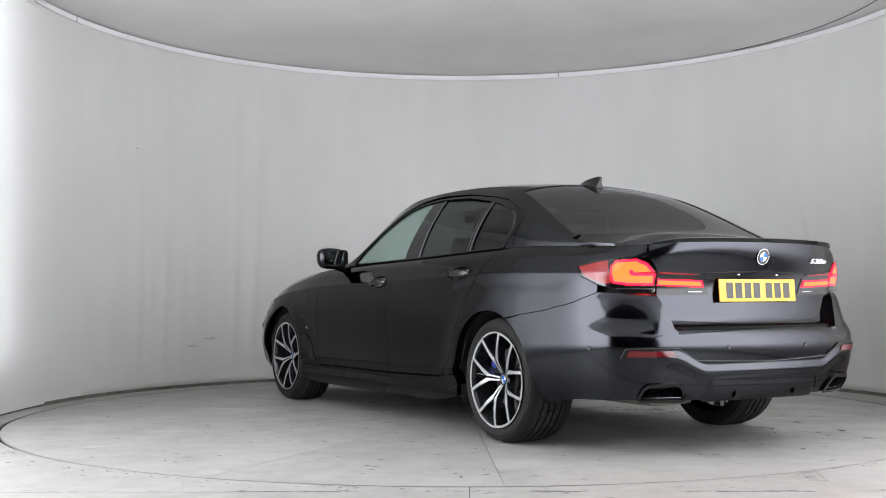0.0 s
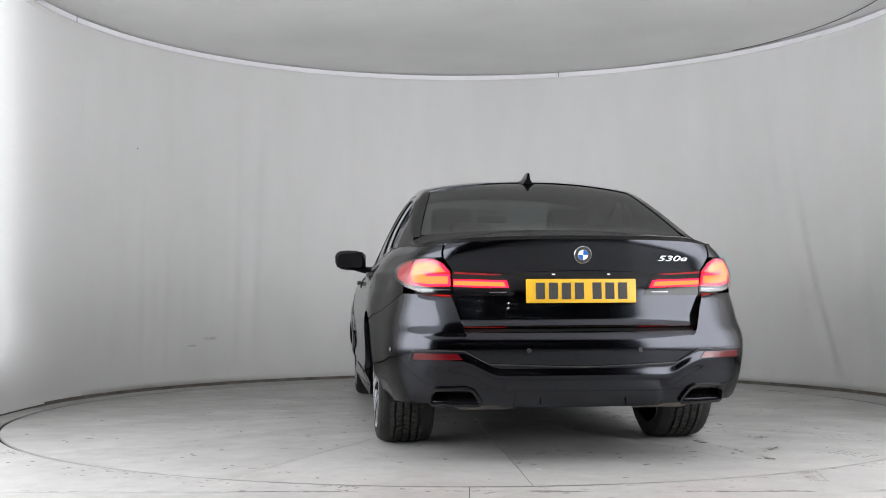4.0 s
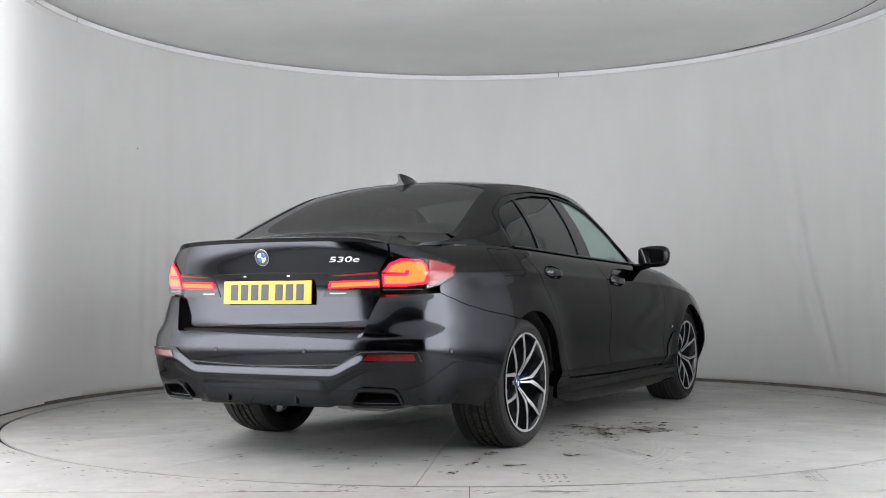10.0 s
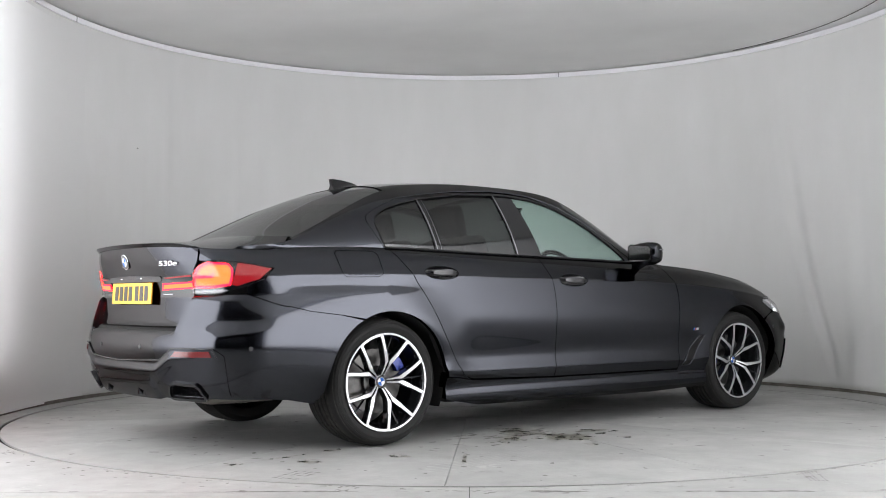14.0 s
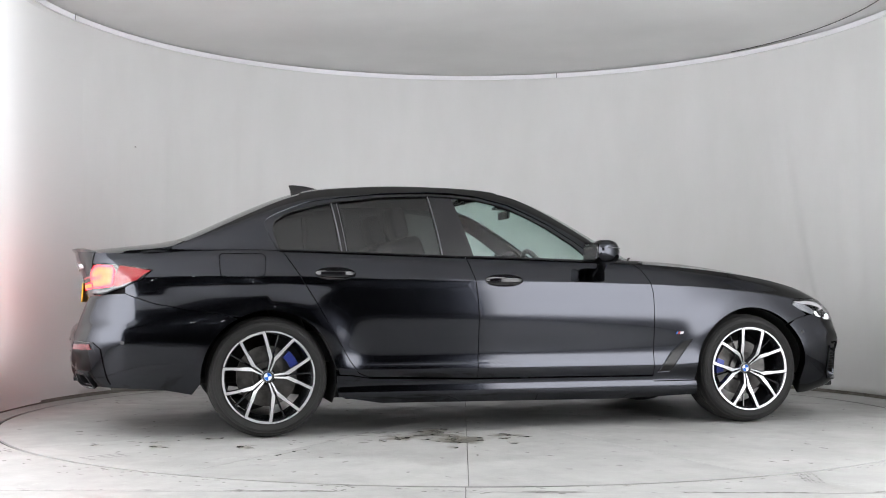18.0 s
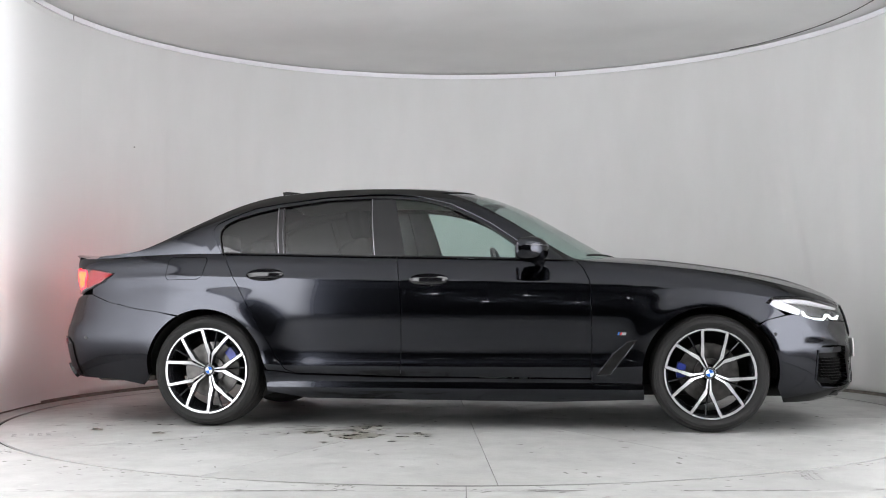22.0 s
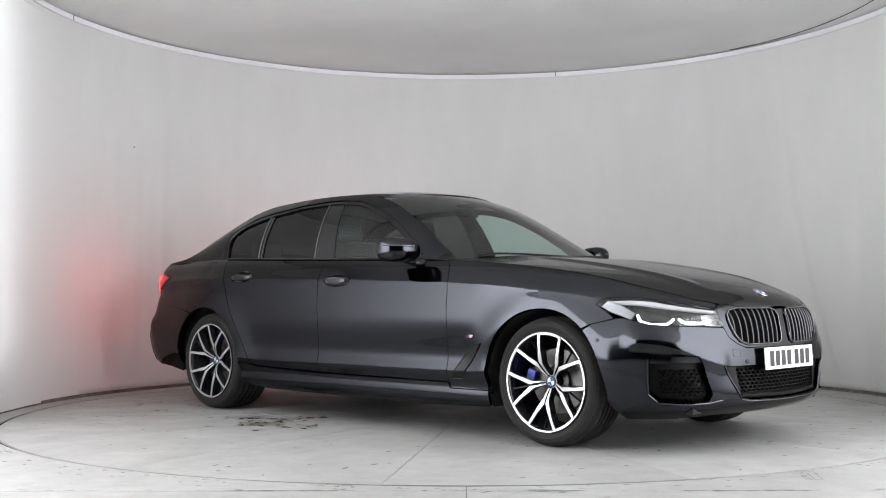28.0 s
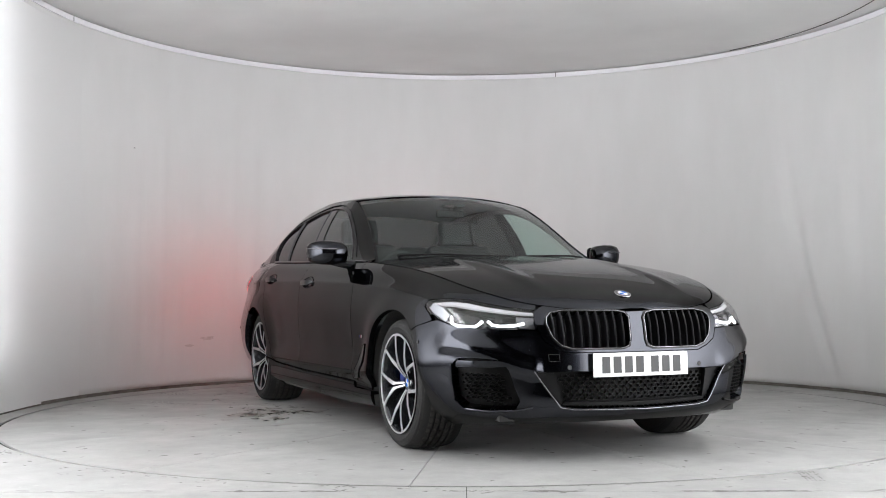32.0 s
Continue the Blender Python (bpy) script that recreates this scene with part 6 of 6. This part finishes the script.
def build_side_fittings():
    for m in (1, -1):
        for door, cx, cz in ((doors[0 if m > 0 else 2], -0.122, 0.877), (doors[1 if m > 0 else 3], -1.118, 0.913)):
            ring = oval(cx, cz)

            def bowl(s, z):
                q, n = skin(s, z), tangent_normal(skin, s, z)
                r = np.clip(1 - ((s - cx) / 0.119) ** 2 - ((z - cz) / 0.038) ** 2, 0, 1)
                return q + n * (0.026 * r ** 0.8)[..., None]
            # body-coloured bowl in gloss black: its dark reflection is put into the colour
            panel("handle_recess", [sheet(bowl, ring, -1, deep=0.002, mirror=m, step=(0.012, 0.008))], GLOSS, door, "oval handle bowl, painted black for its dark reflection")
            rail_on(ring, 0.0016, PAINT, "recess_edge", door, m, 0.0012, closed=True, fine=0.02, sides=6)
            bm = bmesh.new()
            rows = []
            for k in range(17):
                u = -1 + k / 8
                x = cx + 0.113 * u
                swell = (1 - abs(u) ** 3)
                y0 = float(skin(x, cz)[1])
                h = 0.005 + 0.0115 * swell ** 0.6
                o = 0.004 + 0.030 * (1 - u ** 4)
                rows.append([bm.verts.new((x, (y0 + dy) * m, cz - 0.001 + dz)) for dy, dz in ((o - 0.014, -h * 0.7), (o - 0.003, -h), (o, -h * 0.2), (o - 0.004, h * 0.9), (o - 0.016, h * 0.7))])
            for a, b in zip(rows, rows[1:]):
                for i in range(5):
                    bm.faces.new((a[i], a[(i + 1) % 5], b[(i + 1) % 5], b[i]))
            bm.faces.new(rows[0])
            bm.faces.new(rows[-1][::-1])
            part("door_handle", bm, GLOSS, door, "black pull handle")
        # air outlet behind the front wheel
        o = [(0.850, 0.326), (0.928, 0.330), (1.008, 0.430), (1.078, 0.524), (1.026, 0.516), (0.944, 0.446)]
        vent = panel("wing_vent", [sheet(skin, o, -1, lift=0.004, deep=0.006, mirror=m, step=(0.02, 0.02))], FRAMEBLACK, car, "black blade-shaped wing vent")
        rail_on(o, 0.0032, PAINT, "vent_edge", vent, m, 0.003, closed=True, fine=0.02)
        # small side badge: three slanted colour bars and a bright block
        for mat, x0, w in ((ENAMELBLUE, 0.970, 0.006), (INK, 0.977, 0.006), (ENAMELRED, 0.984, 0.006), (CHROME, 0.992, 0.024)):
            q = [(x0, 0.555), (x0 + w, 0.555), (x0 + w + 0.006, 0.570), (x0 + 0.006, 0.570)]
            name = "badge_bar" if mat is not CHROME else "badge_block"
            panel(name, [sheet(skin, q, -1, lift=0.003, deep=0.002, mirror=m, step=(0.02, 0.02))], mat, car)
        # mirrors
        build_mirror(m)
        # strip along the window sills
        pts = [cabin(np.array(x), np.array(float(BELT(x)) + 0.004)) for x in np.linspace(-1.42, 0.72, 40)]
        part("window_strip", tube_bm([(p[0], (p[1] + 0.004) * m, p[2]) for p in pts], 0.006, 6), GLOSS, car, "black strip under the side windows")
    # charging flap on the left front wing
    ring = [(1.045, 0.640), (1.13, 0.655), (1.145, 0.675), (1.125, 0.800), (1.105, 0.815), (1.03, 0.805)]
    rail_on(ring, 0.002, INK, "charging_flap_seam", car, 1, 0.0, "shut line of the charging flap", closed=True, sides=6)
    # aerial fin
    bm = bmesh.new()
    rows = []
    for k in range(9):
        u = k / 8
        x = -1.065 - 0.200 * u
        z0 = float(ROOF_MID(x)) - 0.004
        h = 0.070 * (u ** 0.72) if u < 0.93 else 0.066
        w = 0.034 * math.sin(math.pi * min(0.12 + 0.80 * u, 0.88)) ** 0.5 + 0.004
        rows.append([bm.verts.new((x - 0.012 * (1 if dz > 0.5 else 0) * u, dy * w, z0 + h * dz)) for dy, dz in ((-1.3, 0), (-0.98, 0.16), (-0.50, 0.42), (-0.20, 0.96), (0, 1.0), (0.20, 0.96), (0.50, 0.42), (0.98, 0.16), (1.3, 0))])
    for a, b in zip(rows, rows[1:]):
        for i in range(8):
            bm.faces.new((a[i], a[i + 1], b[i + 1], b[i]))
    bm.faces.new(rows[0][::-1])
    bm.faces.new(rows[-1])
    part("aerial_fin", bm, GLOSS, car, "black shark-fin roof aerial")


def build_mirror(m):
    rows = []
    bm = bmesh.new()
    # the shell runs from the body outwards; each section is a rounded shape in x and z
    for y, x0, x1, z0, z1 in ((0.855, 0.465, 0.555, 0.996, 1.088), (0.880, 0.428, 0.575, 0.984, 1.108), (0.93, 0.414, 0.584, 0.974, 1.118), (0.99, 0.406, 0.572, 0.975, 1.120), (1.035, 0.403, 0.542, 0.983, 1.115), (1.062, 0.407, 0.505, 1.000, 1.102), (1.074, 0.420, 0.470, 1.026, 1.082)):
        ring = []
        for k in range(20):
            a = k * math.tau / 20
            c, s = math.cos(a), math.sin(a)
            ex, ez = (0.45 if c < 0 else 0.95), 0.75
            x = (x0 + x1) / 2 + (x1 - x0) / 2 * math.copysign(abs(c) ** ex, c)
            z = (z0 + z1) / 2 + (z1 - z0) / 2 * math.copysign(abs(s) ** ez, s)
            ring.append(bm.verts.new((x, y * m, z)))
        rows.append(ring)
    for a, b in zip(rows, rows[1:]):
        for i in range(20):
            bm.faces.new((a[i], a[(i + 1) % 20], b[(i + 1) % 20], b[i]))
    bm.faces.new(rows[0])
    bm.faces.new(rows[-1])
    shell = part("door_mirror", bm, PAINT, car, "gloss black door mirror on an arm")
    g = bmesh.new()
    lo = []
    for y, z in ((0.885, 1.005), (0.90, 0.996), (1.03, 1.000), (1.050, 1.015), (1.052, 1.075), (1.035, 1.092), (0.90, 1.100), (0.886, 1.088)):
        lo.append((y, z))
    a = [g.verts.new((0.394 + 0.11 * (y - 0.97), y * m, z)) for y, z in lo]
    b = [g.verts.new((0.406 + 0.11 * (y - 0.97), y * m, z)) for y, z in lo]
    g.faces.new(a)
    g.faces.new(b[::-1])
    for i in range(len(lo)):
        g.faces.new((a[i], b[i], b[(i + 1) % len(lo)], a[(i + 1) % len(lo)]))
    part("mirror_glass", g, MIRROR, shell, "mirror glass", smooth=False)
    part("mirror_bezel", tube_bm([(0.399 + 0.11 * (y - 0.97), y * m, z) for y, z in lo], 0.006, 6, closed=True), GLOSS, shell)
    part("indicator_strip", tube_bm([(0.585, 0.93 * m, 1.066), (0.572, 0.99 * m, 1.068), (0.540, 1.038 * m, 1.070), (0.503, 1.063 * m, 1.070), (0.462, 1.076 * m, 1.070)], 0.0030, 6), TRIMLINE, shell, "thin silver indicator strip")
    part("mirror_arm", tube_bm([(0.53, 0.80 * m, 0.972), (0.52, 0.855 * m, 0.978), (0.50, 0.90 * m, 0.985), (0.49, 0.93 * m, 0.992)], [0.03, 0.026, 0.022, 0.02], 10), GLOSS, shell)


def build_cabin_inside():
    for m in (1, -1):
        o = [(-1.40, 0.86), (-1.22, 0.74), (-1.09, 0.58), (-1.03, 0.32), (0.84, 0.32), (0.80, 0.96)] + along_belt(0.74, -1.40, 16, 0.01)
        panel("door_lining", [sheet(skin, o, -1, mirror=m, lift=-0.06, deep=0.001, step=(0.06, 0.06))], LEATHER, car)
        o = [(0.85, 0.30), (1.08, 0.30), (1.12, 0.60), (1.30, 0.74), (1.70, 0.74), (1.78, 0.80)] + along_belt(1.70, 0.86, 10, 0.02)
        panel("wing_liner", [sheet(skin, o, -1, mirror=m, lift=-0.05, deep=0.001, step=(0.06, 0.06))], DARK, car)
        o = [(-1.06, 0.30), (-1.08, 0.60), (-1.25, 0.73), (-1.70, 0.73), (-2.0, 0.76), (-2.0, 0.98)] + along_belt(-1.95, -1.45, 8, 0.02)
        panel("wing_liner", [sheet(skin, o[::-1], -1, mirror=m, lift=-0.05, deep=0.001, step=(0.06, 0.06))], DARK, car)
        # front seat
        y = 0.37 * m
        bm = box_bm(-0.42, 0.10, y - 0.25, y + 0.25, 0.42, 0.60, 0.06, 3)
        own = box_bm(-0.13, 0.07, -0.25, 0.25, 0.0, 0.66, 0.055, 3)
        bmesh.ops.rotate(own, verts=own.verts, cent=(0, 0, 0), matrix=Matrix.Rotation(radians(-20), 3, "Y"))
        bmesh.ops.translate(own, verts=own.verts, vec=(-0.40, y, 0.52))
        tmp = bpy.data.meshes.new("t")
        own.to_mesh(tmp)
        own.free()
        bm.from_mesh(tmp)
        seat = part("front_seat", bm, LEATHER, car, "black leather front seat")
        own = box_bm(-0.05, 0.05, -0.13, 0.13, -0.10, 0.10, 0.045, 3)
        bmesh.ops.rotate(own, verts=own.verts, cent=(0, 0, 0), matrix=Matrix.Rotation(radians(-14), 3, "Y"))
        bmesh.ops.translate(own, verts=own.verts, vec=(-0.66, y, 1.235))
        part("headrest", own, LEATHER, seat)
        part("headrest_post", tube_bm([(-0.62, y - 0.05, 1.09), (-0.65, y - 0.05, 1.2)], 0.007, 6), CHROME, seat)
        part("headrest_post", tube_bm([(-0.62, y + 0.05, 1.09), (-0.65, y + 0.05, 1.2)], 0.007, 6), CHROME, seat)
        own = box_bm(-0.05, 0.05, -0.12, 0.12, -0.07, 0.07, 0.04, 3)
        bmesh.ops.translate(own, verts=own.verts, vec=(-1.53, y, 1.115))
        rear_heads.append(own)
    bench = part("rear_bench", box_bm(-1.45, -0.95, -0.66, 0.66, 0.40, 0.58, 0.06, 3), LEATHER, car, "black leather rear bench")
    own = box_bm(-0.08, 0.08, -0.66, 0.66, 0, 0.56, 0.06, 3)
    bmesh.ops.rotate(own, verts=own.verts, cent=(0, 0, 0), matrix=Matrix.Rotation(radians(-24), 3, "Y"))
    bmesh.ops.translate(own, verts=own.verts, vec=(-1.30, 0, 0.52))
    part("bench_back", own, LEATHER, bench)
    for own in rear_heads:
        part("headrest", own, LEATHER, bench)
    part("parcel_shelf", box_bm(-1.93, -1.50, -0.66, 0.66, 1.01, 1.04, 0.01), LEATHER, car)
    dash = part("dashboard", box_bm(0.42, 0.86, -0.72, 0.72, 0.70, 0.965, 0.07, 3), LEATHER, car, "black dashboard")
    part("instrument_hood", box_bm(0.36, 0.50, -0.55, -0.19, 0.90, 1.01, 0.03, 3), LEATHER, dash)
    part("centre_screen", box_bm(0.385, 0.40, -0.14, 0.16, 0.88, 0.985, 0.006), MESHBLACK, dash)
    ring = [(0.0, 0.185 * math.cos(a), 0.185 * math.sin(a)) for a in np.linspace(0, math.tau, 33)[:-1]]
    bm = tube_bm(ring, 0.016, 8, closed=True)
    box_bm(-0.02, 0.03, -0.07, 0.07, -0.06, 0.05, 0.02, bm=bm)
    tube_bm([(0.0, -0.17, 0.0), (0.0, 0.17, 0.0)], 0.014, 6, bm)
    tube_bm([(0.0, 0.0, -0.17), (0.0, 0.0, 0.0)], 0.014, 6, bm)
    wheel = part("steering_wheel", bm, LEATHER, car, "black steering wheel")
    wheel.matrix_basis = pose(0.27, -0.37, 0.90, 0, -22, 0)
    part("centre_console", box_bm(-0.45, 0.50, -0.13, 0.13, 0.30, 0.66, 0.04, 3), LEATHER, car)
    # headlining a little under the roof
    def under(x, y):
        q = top(x, y)
        q[..., 2] -= 0.035
        return q
    o = [(-1.25, -0.55), (-0.12, -0.57), (-0.12, 0.57), (-1.25, 0.55)]
    panel("headlining", [sheet(under, o, 1, step=(0.08, 0.08), deep=0.001)], TRIMGREY, car)
    own = box_bm(-0.01, 0.015, -0.10, 0.10, -0.026, 0.026, 0.012, 3)
    mirror = part("inside_mirror", own, MESHBLACK, car, "black inside mirror")
    mirror.location = (0.16, -0.02, 1.325)
    part("mirror_stalk", tube_bm([(0.01, 0, 0.02), (0.06, 0, 0.05), (0.09, 0, 0.04)], 0.012, 6), GLOSS, mirror)
    part("sensor_box", box_bm(0.10, 0.24, -0.06, 0.06, 1.365, 1.385, 0.008), GLOSS, car).rotation_euler = (0, 0, 0)
    # cowl and wipers under the windscreen
    o = [(0.80 + 0.25 * (1 - (y / 0.76) ** 2), float(y)) for y in np.linspace(-0.76, 0.76, 24)] + [(0.66 + 0.25 * (1 - (y / 0.76) ** 2), float(y)) for y in np.linspace(0.76, -0.76, 24)]
    def cowl(x, y):
        q = bonnet(x, y)
        q[..., 2] -= 0.022
        return q
    panel("cowl", [sheet(cowl, o, 1, step=(0.05, 0.05), deep=0.001)], SATIN, car, "black plastic cowl")
    for y0, y1 in ((-0.62, 0.02), (0.05, 0.60)):
        pts = []
        for u in np.linspace(0, 1, 9):
            y = y0 + (y1 - y0) * u
            x = 0.985 - 0.24 * (y / 0.74) ** 2 - 0.02
            p = top(np.array(x), np.array(y))
            pts.append((p[0], p[1], p[2] + 0.008))
        part("wiper", tube_bm(pts, 0.006, 6), MESHBLACK, car, "black windscreen wiper")


BLADE = material("satin_dark_grille", (0.045, 0.045, 0.048), 0.3, 0.8)
DARKCHROME = material("dark_chrome", (0.16, 0.16, 0.17), 0.25, 1.0)
DIFGREY = material("dark_grey_bumper_paint", (0.014, 0.0145, 0.017), 0.3, 0.4, Specular_Tint=(0.3, 0.3, 0.34, 1), Coat_Weight=0.35, Coat_Roughness=0.05)
BROWGLOW = glow("brightened_brow_strip", (0.95, 0.97, 1.0), 0.22, (0.30, 0.30, 0.31))
GLINTDOT = glow("plate_glint", (0.8, 0.85, 1.0), 1.2)
rear_heads = []
build_tail_lamps()
build_head_lamps()
build_front()
build_tow_cover()
build_rear()
build_side_fittings()
build_cabin_inside()


def motions():
    rows = []
    for k in range(9):
        t = 4.0 * k
        a = TURN_START + TURN_RATE * t
        rows.append((t, pose(0, 0, 0, 0, 0, a)))
    walk(turntable, rows)
    walk(car, [(t, m @ pose(CAR_SPOT[0], CAR_SPOT[1], 0)) for t, m in rows])


motions()
